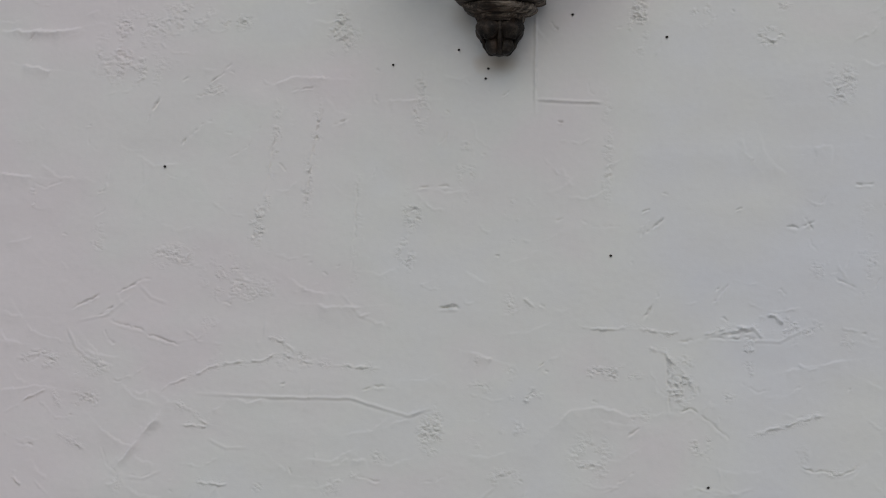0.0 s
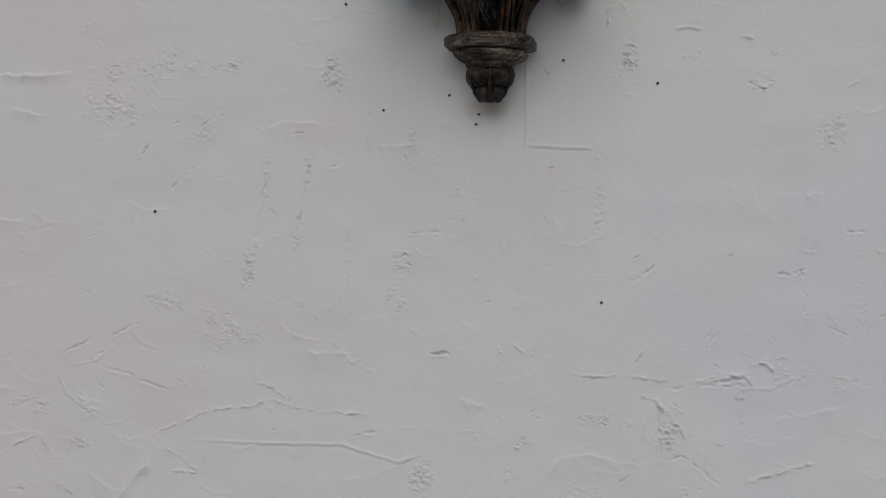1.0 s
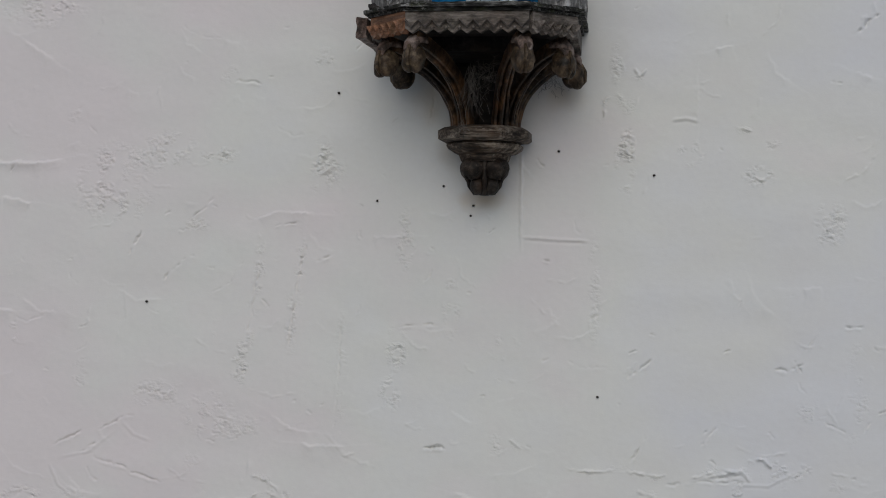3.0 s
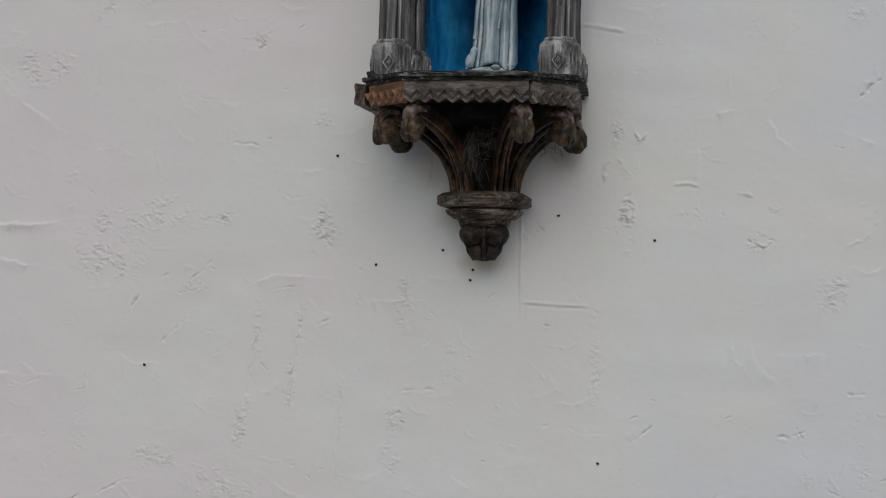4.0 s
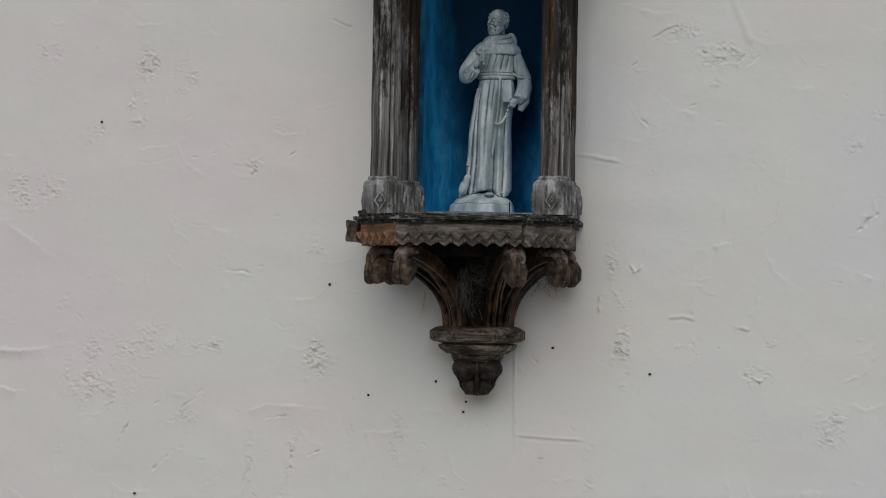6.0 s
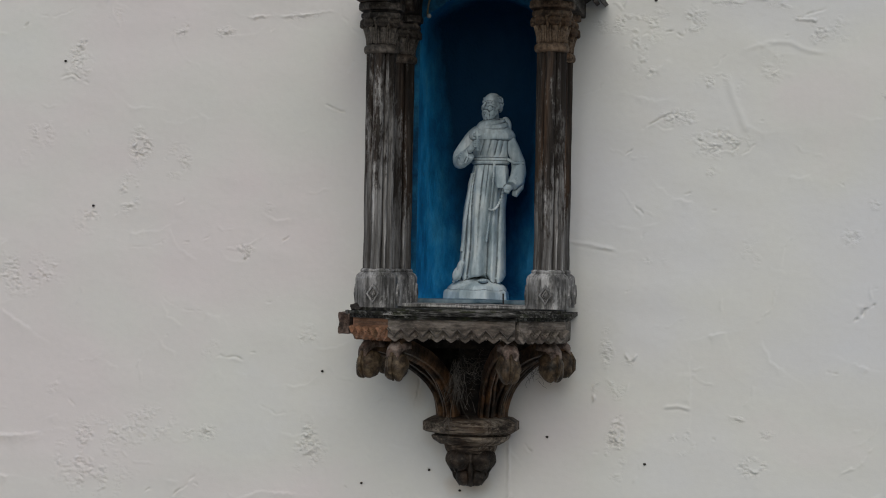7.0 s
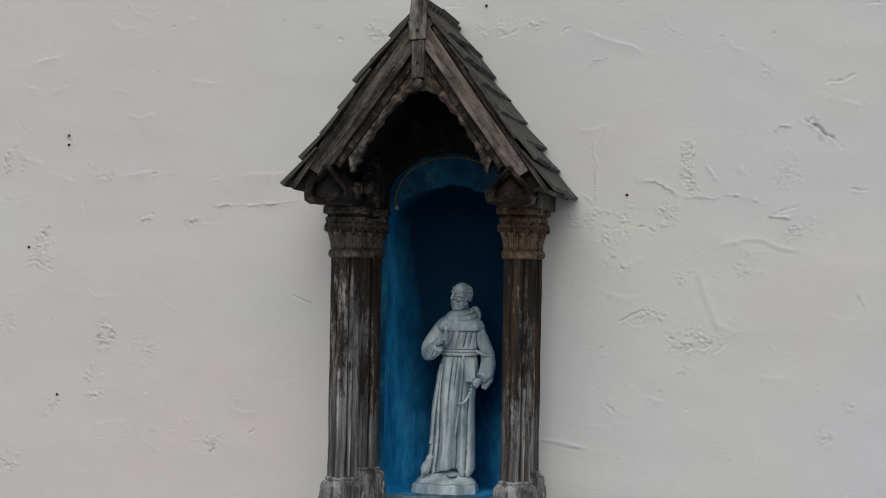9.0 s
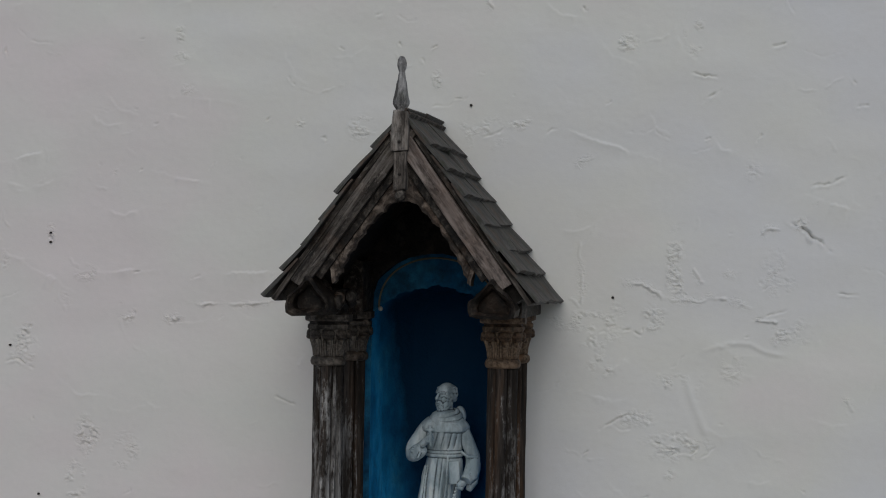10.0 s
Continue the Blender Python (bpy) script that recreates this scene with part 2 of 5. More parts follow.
# Near-black oak: shade under ledge and hood put into its colour.
RECESS_OAK = wood_material("shade_dark_oak", (0.003, 0.0026, 0.0022), (0.010, 0.0085, 0.0072), (0.05, 0.044, 0.038), None, -0.9, None, 0.1, 0.0, 1.0, 0.0, 0.05, 0.3, 0.004, 0.30)
BUD_WOOD = wood_material("blackened_oak", (0.002, 0.0016, 0.0013), (0.012, 0.0088, 0.0066), (0.10, 0.084, 0.068), None, -0.9, None, 0.12, 0.0, 1.2, 0.15, 0.10, 0.25, 0.004, 0.30)
POST = wood_material("worn_brown_post", (0.040, 0.034, 0.029), (0.150, 0.130, 0.112), (0.33, 0.305, 0.28), 2, 0.2, None, 0.0, 0.0, 1.2, 0.0, 0.2, 0.6, 0.004, 0.335)
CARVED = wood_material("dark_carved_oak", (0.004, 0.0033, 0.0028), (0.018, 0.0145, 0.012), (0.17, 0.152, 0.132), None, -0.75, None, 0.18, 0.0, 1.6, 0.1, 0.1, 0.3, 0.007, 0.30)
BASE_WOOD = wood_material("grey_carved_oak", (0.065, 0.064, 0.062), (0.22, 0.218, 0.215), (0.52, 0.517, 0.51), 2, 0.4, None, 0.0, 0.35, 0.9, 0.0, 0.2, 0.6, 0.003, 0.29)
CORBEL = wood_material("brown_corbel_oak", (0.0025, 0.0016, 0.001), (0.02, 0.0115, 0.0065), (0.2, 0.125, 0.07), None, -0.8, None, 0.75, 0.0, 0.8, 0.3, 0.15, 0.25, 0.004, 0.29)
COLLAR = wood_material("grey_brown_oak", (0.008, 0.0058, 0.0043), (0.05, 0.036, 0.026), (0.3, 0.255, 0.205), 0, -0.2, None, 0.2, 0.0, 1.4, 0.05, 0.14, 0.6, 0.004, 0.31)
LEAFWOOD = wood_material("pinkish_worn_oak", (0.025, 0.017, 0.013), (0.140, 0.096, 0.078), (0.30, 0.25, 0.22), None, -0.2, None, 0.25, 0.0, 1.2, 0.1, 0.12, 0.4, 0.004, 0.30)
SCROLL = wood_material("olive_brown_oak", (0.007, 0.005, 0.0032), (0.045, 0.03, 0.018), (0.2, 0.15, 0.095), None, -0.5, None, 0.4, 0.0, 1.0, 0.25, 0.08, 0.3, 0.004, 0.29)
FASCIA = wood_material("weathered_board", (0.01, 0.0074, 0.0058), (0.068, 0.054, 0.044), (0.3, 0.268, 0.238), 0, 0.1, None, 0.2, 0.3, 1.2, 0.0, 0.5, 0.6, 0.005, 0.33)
RED_BOARD = wood_material("reddish_board", (0.04, 0.016, 0.008), (0.27, 0.112, 0.050), (0.36, 0.22, 0.15), 0, 0.0, None, 0.0, 0.4, 1.3, 0.0, 0.4, 0.5, 0.004, 0.31, 0.5)
LEDGE = wood_material("mossy_ledge_board", (0.002, 0.0018, 0.0014), (0.010, 0.010, 0.0075), (0.36, 0.355, 0.34), 0, -1.0, None, 0.0, 0.9, 1.6, 0.0, 0.04, 0.8, 0.008)
BARGE = wood_material("barge_board", (0.011, 0.0088, 0.0074), (0.060, 0.051, 0.044), (0.20, 0.182, 0.165), 0, -0.1, None, 0.12, 0.12, 1.0, 0.0, 0.25, 0.5, 0.003, 0.31)
SHINGLE = wood_material("grey_shingle", (0.006, 0.0055, 0.005), (0.026, 0.0245, 0.0225), (0.15, 0.148, 0.14), 0, -0.55, None, 0.35, 0.6, 0.8, 0.1, 0.5, 0.5, 0.0015, 0.30, 0.45)
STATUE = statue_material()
WIRE = plain_material("dull_yellow_sheath", (0.10, 0.09, 0.06), (0.17, 0.15, 0.105))
IRON = plain_material("dark_iron", (0.012, 0.010, 0.009), (0.03, 0.025, 0.02))
STRAW = plain_material("dry_straw", (0.010, 0.008, 0.006), (0.16, 0.145, 0.13), 50)
GROUND = ground_material()


# ---- mesh helpers ----
def settle(ob, m):
    ob.matrix_basis = m
    return ob


def mesh_of(name, bm, material, smooth=False):
    bmesh.ops.recalc_face_normals(bm, faces=bm.faces)
    me = bpy.data.meshes.new(name)
    bm.to_mesh(me)
    bm.free()
    me.materials.append(material)
    if smooth:
        for p in me.polygons:
            p.use_smooth = True
    return me


def part(name, bm, material, parent=None, label="", smooth=False, at=None):
    ob = new(name, mesh_of(name, bm, material, smooth))
    ob.parent = parent
    if at is not None:
        ob.matrix_basis = at
    return tagged(ob, label)


def worn(bm, amount=0.002, size=0.05, seed=0.0):
    """Uneven faces and edges: each vertex is moved a little by smooth noise."""
    for v in bm.verts:
        q = v.co / size + Vector((seed, seed * 1.7, -seed))
        v.co += noise.noise_vector(q) * amount
    return bm


def box(x0, x1, y0, y1, z0, z1, bevel=0.003, cuts=0, bm=None):
    bm = bm or bmesh.new()
    r = bmesh.ops.create_cube(bm, size=1.0, matrix=Matrix.Translation(((x0 + x1) / 2, (y0 + y1) / 2, (z0 + z1) / 2)) @ Matrix.Diagonal((x1 - x0, y1 - y0, z1 - z0, 1)))
    edges = list({e for v in r["verts"] for e in v.link_edges})
    if cuts:
        bmesh.ops.subdivide_edges(bm, edges=edges, cuts=cuts, use_grid_fill=True)
    if bevel:
        sharp = [e for e in bm.edges if len(e.link_faces) == 2 and e.calc_face_angle(0) > 0.7]
        bmesh.ops.bevel(bm, geom=sharp, offset=bevel, segments=2, affect="EDGES", profile=0.6)
    return bm


def lathe(profile, sides, turn=0.0, centre=(0, 0), lobes=None, bm=None, squash=1.0):
    """A turned or faceted body: rings of (radius, z); lobes(angle, k) scales the radius of ring k."""
    bm = bm or bmesh.new()
    rings = []
    for k, (r, z) in enumerate(profile):
        ring = []
        for i in range(sides):
            a = turn + 2 * math.pi * i / sides
            q = r * (lobes(a, k) if lobes else 1.0)
            ring.append(bm.verts.new((centre[0] + q * math.cos(a), centre[1] + q * squash * math.sin(a), z)))
        rings.append(ring)
    for a, b in zip(rings, rings[1:]):
        for i in range(sides):
            j = (i + 1) % sides
            bm.faces.new((a[i], a[j], b[j], b[i]))
    bm.faces.new(rings[0][::-1])
    bm.faces.new(rings[-1])
    return bm


def prism(points, y0, y1, bm=None, axis="y"):
    """A flat outline in x and z, given thickness along y (or an x, y outline along z)."""
    bm = bm or bmesh.new()
    put = (lambda p, d: (p[0], d, p[1])) if axis == "y" else (lambda p, d: (p[0], p[1], d))
    a = [bm.verts.new(put(p, y0)) for p in points]
    b = [bm.verts.new(put(p, y1)) for p in points]
    n = len(points)
    bm.faces.new(a)
    bm.faces.new(b[::-1])
    for i in range(n):
        bm.faces.new((a[i], b[i], b[(i + 1) % n], a[(i + 1) % n]))
    return bm


def tube(points, radius, sides=8, bm=None, taper=None, flat=1.0):
    """A round bar along a line of points."""
    bm = bm or bmesh.new()
    pts = [Vector(p) for p in points]
    rings = []
    side = None
    for k, p in enumerate(pts):
        d = (pts[min(k + 1, len(pts) - 1)] - pts[max(k - 1, 0)]).normalized()
        if side is None:
            side = d.orthogonal().normalized()
        side = (side - d * side.dot(d)).normalized()
        up = d.cross(side)
        r = radius * (taper[k] if taper else 1.0)
        rings.append([bm.verts.new(p + side * (r * math.cos(a)) + up * (r * flat * math.sin(a))) for a in (2 * math.pi * i / sides for i in range(sides))])
    for a, b in zip(rings, rings[1:]):
        for i in range(sides):
            j = (i + 1) % sides
            bm.faces.new((a[i], a[j], b[j], b[i]))
    bm.faces.new(rings[0][::-1])
    bm.faces.new(rings[-1])
    return bm


def ball(centre, radii, bm=None, u=16, v=10, turn=None):
    bm = bm or bmesh.new()
    m = Matrix.Translation(centre) @ (turn or Matrix()) @ Matrix.Diagonal((*radii, 1))
    bmesh.ops.create_uvsphere(bm, u_segments=u, v_segments=v, radius=1.0, matrix=m)
    return bm


def bezier(a, b, c, d, n):
    a, b, c, d = map(Vector, (a, b, c, d))
    return [(1 - t) ** 3 * a + 3 * t * (1 - t) ** 2 * b + 3 * t * t * (1 - t) * c + t ** 3 * d for t in (i / n for i in range(n + 1))]


# ---- the wall: trowelled plaster as a relief, with an arched niche through it ----
FINE = 0.003
NICHE_W, NICHE_FLOOR, NICHE_SPRING, NICHE_RISE, NICHE_DEEP = 0.172, 0.052, 0.795, 0.085, 0.29
gx = np.concatenate([[-9, -6, -4, -3, -2.2, -1.8], np.arange(-1.52, 1.2401, FINE), [1.4, 1.7, 2.0, 3, 4, 6, 9]])
gz = np.concatenate([[-3.6, -3.0, -2.5, -2.1], np.arange(-1.74, 1.6801, FINE), [2.0, 2.4, 3.0, 4.0, 5.0]])
GX, GZ = np.meshgrid(gx, gz)
RELIEF = np.zeros_like(GX)
STAIN = np.zeros_like(GX)  # rusty run-off from the woodwork
TORN = np.zeros_like(GX)  # where the plaster is torn and grainy
rng = np.random.RandomState(7)


def soft_noise(x, z, size, seed):
    """Smooth noise in -1 to 1 with bumps of the given size in metres."""
    lattice = np.random.RandomState(seed).uniform(-1, 1, (256, 256))
    u, w = x / size + 57.3, z / size + 91.7
    i, j = np.floor(u).astype(int), np.floor(w).astype(int)
    fu, fw = u - i, w - j
    fu, fw = fu * fu * (3 - 2 * fu), fw * fw * (3 - 2 * fw)
    g = lambda a, b: lattice[a % 256, b % 256]
    return (g(i, j) * (1 - fu) + g(i + 1, j) * fu) * (1 - fw) + (g(i, j + 1) * (1 - fu) + g(i + 1, j + 1) * fu) * fw


def window(x0, x1, z0, z1):
    i0, i1 = np.searchsorted(gx, (x0, x1))
    j0, j1 = np.searchsorted(gz, (z0, z1))
    return slice(j0, j1), slice(i0, i1)


def ends(u):
    return np.clip(np.minimum(u, 1 - u) * 6 + 0.15, 0, 1)


def stroke(points, reach, shape, grainy=0.0, wander=1.0):
    """Adds shape(distance, side, share of the length, x, z) along a line of points."""
    xs, zs = [p[0] for p in points], [p[1] for p in points]
    w = window(min(xs) - reach, max(xs) + reach, min(zs) - reach, max(zs) + reach)
    x, z = GX[w], GZ[w]
    if x.size == 0:
        return
    wx = x + wander * (0.004 * soft_noise(x, z, 0.03, 3) + 0.0028 * soft_noise(x, z, 0.009, 4))
    wz = z + wander * (0.004 * soft_noise(x, z, 0.03, 5) + 0.0028 * soft_noise(x, z, 0.009, 6))
    best = np.full(x.shape, 9.0)
    side = np.zeros(x.shape)
    share = np.zeros(x.shape)
    n = len(points) - 1
    for k in range(n):
        (ax, az), (bx, bz) = points[k], points[k + 1]
        dx, dz = bx - ax, bz - az
        ll = dx * dx + dz * dz + 1e-9
        t = np.clip(((wx - ax) * dx + (wz - az) * dz) / ll, 0, 1)
        d = np.hypot(wx - ax - t * dx, wz - az - t * dz)
        near = d < best
        s = ((wx - ax) * dz - (wz - az) * dx) / math.sqrt(ll)
        side = np.where(near, s, side)
        share = np.where(near, (k + t) / n, share)
        best = np.where(near, d, best)
    RELIEF[w] += shape(best, side, share, x, z)
    if grainy:
        TORN[w] = np.maximum(TORN[w], grainy * ends(share) * np.exp(-((best - 0.003) / 0.009) ** 2) * np.clip(0.5 + 1.3 * soft_noise(x, z, 0.03, 14), 0, 1))


def ridge(width, height, *points):
    stroke(points, width * 4 + 0.01, lambda d, s, u, x, z: 1.7 * height * ends(u) * np.clip(0.5 + 0.9 * soft_noise(x, z, 0.016, 11), 0.08, 1.2) * np.exp(-(d / (0.6 * width)) ** 2), 0.8 if height > 0.002 else 0.0)


def bead(width, height, *points):
    """A thin clean line left by the edge of the trowel."""
    stroke(points, width * 4 + 0.01, lambda d, s, u, x, z: height * ends(u) * (0.85 + 0.3 * soft_noise(x, z, 0.05, 15)) * (np.exp(-(d / width) ** 2) - 0.25 * np.exp(-((s - 2.2 * width) / width) ** 2) * (d < 4 * width)), 0.0, 0.3)


def groove(width, depth, *points):
    def shape(d, s, u, x, z):
        cut = -np.exp(-(d / (0.58 * width)) ** 2) + 0.22 * np.exp(-((s - 1.8 * width) / width) ** 2) * (d < 4 * width)
        return 1.9 * depth * ends(u) * np.clip(0.55 + 1.0 * soft_noise(x, z, 0.014, 12), 0.05, 1.3) * cut
    stroke(points, width * 5, shape)


def lap(width, height, *points):
    """The edge of a pass of the trowel: sharp on one side, feathered out on the other."""
    def shape(d, s, u, x, z):
        body = np.where(s > 0, np.exp(-s / width), np.exp(-(s / 0.0026) ** 2))
        return 1.8 * height * ends(u) * np.clip(0.7 + 0.7 * soft_noise(x, z, 0.04, 13), 0.15, 1.3) * body * (d < 4 * width) * np.clip((4 * width - d) / width, 0, 1)
    stroke(points, width * 4, shape)


def rough(x0, z0, rx, rz, height):
    """A patch where the plaster was torn: pits and crumbs."""
    w = window(x0 - 1.6 * rx - 0.012, x0 + 1.6 * rx + 0.012, z0 - 1.6 * rz - 0.012, z0 + 1.6 * rz + 0.012)
    x, z = GX[w], GZ[w]
    if x.size == 0:
        return
    mask = np.clip(1.45 - np.hypot((x - x0) / (rx + 0.006), (z - z0) / (rz + 0.006)), 0, 1) * np.clip(0.5 + 1.4 * soft_noise(x, z, 0.022, 21), 0, 1)
    crumb = soft_noise(x + 0.6 * z, z * 1.7, 0.0085, 22) + 0.7 * soft_noise(x, z * 1.3, 0.0055, 23)
    crumb = np.sign(crumb) * np.clip(np.abs(crumb) - 0.28, 0, 1)
    RELIEF[w] += height * 1.3 * mask * crumb
    TORN[w] = np.maximum(TORN[w], np.clip(1.3 * mask * height / 0.004, 0, 1))


RELIEF += 0.0035 * soft_noise(GX, GZ * 1.6, 0.42, 31) + 0.0016 * soft_noise(GX, GZ * 1.8, 0.13, 32)
RELIEF += 0.0005 * soft_noise(GX, GZ * 1.2, 0.05, 33) + 0.00012 * soft_noise(GX, GZ * 1.5, 0.016, 34)
# small passes of the trowel all over
for k in range(420):
    cx, cz = rng.uniform(-1.55, 1.35), rng.uniform(-1.8, 1.75)
    ang, size = rng.normal(0.0, 0.7), rng.uniform(0.015, 0.07)
    dx, dz = math.cos(ang) * size, math.sin(ang) * size
    line = ((cx - dx, cz - dz), (cx + 0.3 * dz, cz - 0.3 * dx), (cx + dx, cz + dz))
    pick = rng.uniform()
    if pick < 0.5:
        lap(0.012, rng.uniform(0.0003, 0.0011), *line)
    elif pick < 0.75:
        ridge(0.004, rng.uniform(0.0004, 0.0012), *line)
    elif pick < 0.9:
        groove(0.003, rng.uniform(0.0004, 0.0012), *line)
    else:
        rough(cx, cz, rng.uniform(0.006, 0.03), rng.uniform(0.006, 0.03), rng.uniform(0.001, 0.0025))

# small pits, and a rougher band low on the wall
for k in range(170):
    cx, cz = rng.uniform(-1.5, 1.22), rng.uniform(-1.7, 1.65)
    dx, dz = rng.uniform(0.003, 0.012), rng.normal(0, 0.006)
    groove(0.0026, rng.uniform(0.0014, 0.0036), (cx - dx, cz - dz), (cx + dx, cz + dz))
for k in range(80):
    cx, cz = rng.uniform(-1.5, 1.22), rng.uniform(-1.72, -1.05)
    ang, size = rng.normal(0.0, 0.55), rng.uniform(0.02, 0.09)
    dx, dz = math.cos(ang) * size, math.sin(ang) * size
    line = ((cx - dx, cz - dz), (cx + 0.25 * dz, cz - 0.25 * dx), (cx + dx, cz + dz))
    pick = rng.uniform()
    if pick < 0.45:
        lap(0.018, rng.uniform(0.0004, 0.0012), *line)
    elif pick < 0.65:
        bead(0.0036, rng.uniform(0.0008, 0.0022), *line)
    elif pick < 0.85:
        ridge(0.0035, rng.uniform(0.0005, 0.0015), *line)
    else:
        rough(cx, cz, rng.uniform(0.01, 0.035), rng.uniform(0.008, 0.02), rng.uniform(0.0015, 0.003))

# the larger marks
lap(0.02, 0.0022, (-1.474, -0.346), (-1.303, -0.350), (-1.218, -0.336))
lap(0.02, 0.0022, (-1.402, -0.450), (-1.316, -0.462))
lap(0.02, 0.0022, (-0.646, -0.503), (-0.580, -0.479), (-0.490, -0.487))
lap(0.02, 0.0022, (-1.461, -0.762), (-1.358, -0.773))
bead(0.0038, 0.0030, (-0.854, -1.383), (-0.608, -1.387), (-0.413, -1.385), (-0.252, -1.429), (-0.181, -1.407))
lap(0.02, 0.0022, (-1.441, -1.386), (-1.340, -1.372), (-1.272, -1.382))
lap(0.02, 0.0022, (-0.081, -1.252), (-0.017, -1.271))
lap(0.02, 0.0022, (0.159, -1.450), (0.205, -1.402), (0.282, -1.395), (0.360, -1.417), (0.452, -1.411))
lap(0.02, 0.0022, (0.854, -0.674), (0.907, -0.673))
lap(0.02, 0.0022, (-0.516, -1.126), (-0.451, -1.133), (-0.387, -1.129))
lap(0.02, 0.0022, (0.786, -1.285), (0.950, -1.254))
lap(0.02, 0.0022, (-0.319, -0.551), (-0.238, -0.548))
lap(0.02, 0.002, (-1.347, 0.002), (-1.262, -0.056))
lap(0.02, 0.002, (0.241, 0.208), (0.351, 0.195))
lap(0.02, 0.002, (0.567, -0.126), (0.567, -0.217))
lap(0.02, 0.002, (0.615, -0.030), (0.667, -0.019))
lap(0.02, 0.002, (0.985, -0.090), (1.029, -0.105))
lap(0.02, 0.002, (-1.381, -0.345), (-1.280, -0.346))
lap(0.02, 0.002, (-0.907, 0.900), (-0.826, 0.905))
lap(0.02, 0.002, (-0.579, 0.902), (-0.453, 0.909))
bead(0.0045, 0.0080, (0.240, 0.215), (0.292, 0.209), (0.362, 0.196))
lap(0.02, 0.002, (-1.077, 0.886), (-1.052, 0.873))
lap(0.02, 0.002, (-1.182, 1.201), (-1.094, 1.219))
lap(0.02, 0.002, (-0.668, 1.370), (-0.620, 1.366))
lap(0.02, 0.002, (-0.718, 1.160), (-0.655, 1.147))
lap(0.02, 0.002, (0.331, 1.294), (0.508, 1.237))
lap(0.02, 0.002, (1.013, 1.112), (1.062, 1.098))
ridge(0.004, 0.003, (-0.962, -1.374), (-0.888, -1.338), (-0.790, -1.299), (-0.676, -1.284), (-0.611, -1.263))
ridge(0.004, 0.003, (-0.611, -1.263), (-0.545, -1.286), (-0.407, -1.299), (-0.335, -1.294))
ridge(0.004, 0.003, (-0.661, -1.216), (-0.612, -1.231), (-0.579, -1.255))
ridge(0.004, 0.003, (0.232, -1.176), (0.403, -1.178), (0.495, -1.187))
ridge(0.005, 0.0050, (0.557, -1.193), (0.648, -1.161), (0.709, -1.180))
ridge(0.004, 0.003, (0.716, -1.137), (0.761, -1.136), (0.777, -1.166))
ridge(0.004, 0.003, (0.404, -1.227), (0.458, -1.237), (0.489, -1.272), (0.528, -1.309), (0.540, -1.347))
ridge(0.004, 0.003, (0.682, -1.467), (0.772, -1.434), (0.877, -1.405))
ridge(0.004, 0.003, (-1.289, -1.382), (-1.262, -1.430))
ridge(0.004, 0.003, (-1.422, -1.450), (-1.356, -1.400), (-1.289, -1.379))
ridge(0.004, 0.003, (-0.920, -1.406), (-0.819, -1.470))
ridge(0.004, 0.003, (-0.901, -1.472), (-0.827, -1.475))
ridge(0.004, 0.003, (-1.268, -1.503), (-1.183, -1.549))
ridge(0.004, 0.003, (0.935, -1.163), (0.979, -1.170))
ridge(0.004, 0.003, (0.067, -1.101), (0.106, -1.124))
ridge(0.004, 0.003, (-0.856, -1.630), (-0.765, -1.637))
ridge(0.004, 0.003, (-1.400, -1.619), (-1.373, -1.659))
bead(0.012, 0.0030, (-1.100, -1.600), (-1.040, -1.530), (-0.965, -1.437))
ridge(0.0045, 0.0052, (0.396, -0.078), (0.412, -0.098), (0.428, -0.082))
rough(0.402, -0.110, 0.022, 0.018, 0.0050)
ridge(0.004, 0.003, (0.346, -0.152), (0.377, -0.194), (0.406, -0.159))
ridge(0.004, 0.003, (0.312, -0.229), (0.316, -0.175), (0.330, -0.152))
bead(0.0038, 0.0036, (0.500, -0.221), (0.535, -0.216), (0.570, -0.222))
ridge(0.004, 0.003, (0.670, -0.241), (0.715, -0.249))
ridge(0.004, 0.003, (-0.673, 0.820), (-0.593, 0.817), (-0.514, 0.824), (-0.404, 0.832))
ridge(0.004, 0.003, (0.374, 1.005), (0.384, 0.840))
ridge(0.004, 0.003, (0.346, 0.855), (0.377, 0.833))
ridge(0.004, 0.003, (0.480, 0.900), (0.540, 0.893), (0.592, 0.861))
ridge(0.004, 0.003, (0.592, 0.861), (0.688, 0.852), (0.717, 0.861), (0.775, 0.861), (0.819, 0.842))
ridge(0.004, 0.003, (0.827, 0.813), (0.893, 0.803))
bead(0.0055, 0.0024, (0.690, 0.723), (0.762, 0.749), (0.815, 0.748), (0.860, 0.727), (0.908, 0.720))
ridge(0.004, 0.003, (0.838, 1.030), (0.860, 1.045), (0.889, 1.042))
ridge(0.004, 0.003, (0.745, 0.931), (0.782, 0.913))
ridge(0.004, 0.003, (0.672, 0.938), (0.694, 0.901))
ridge(0.004, 0.003, (1.054, 0.616), (1.076, 0.580))
bead(0.0085, 0.0026, (0.655, 0.655), (0.672, 0.600), (0.700, 0.535), (0.712, 0.510))
ridge(0.004, 0.003, (0.362, 1.191), (0.377, 1.213), (0.406, 1.224))
ridge(0.004, 0.003, (0.117, 1.633), (0.140, 1.607))
groove(0.0035, 0.0028, (-0.852, -0.506), (-0.811, -0.474), (-0.779, -0.442))
groove(0.0035, 0.0028, (-1.025, -0.609), (-0.985, -0.539))
groove(0.0035, 0.0028, (-0.919, -0.673), (-0.861, -0.613))
groove(0.0035, 0.0028, (-0.604, -0.522), (-0.531, -0.511))
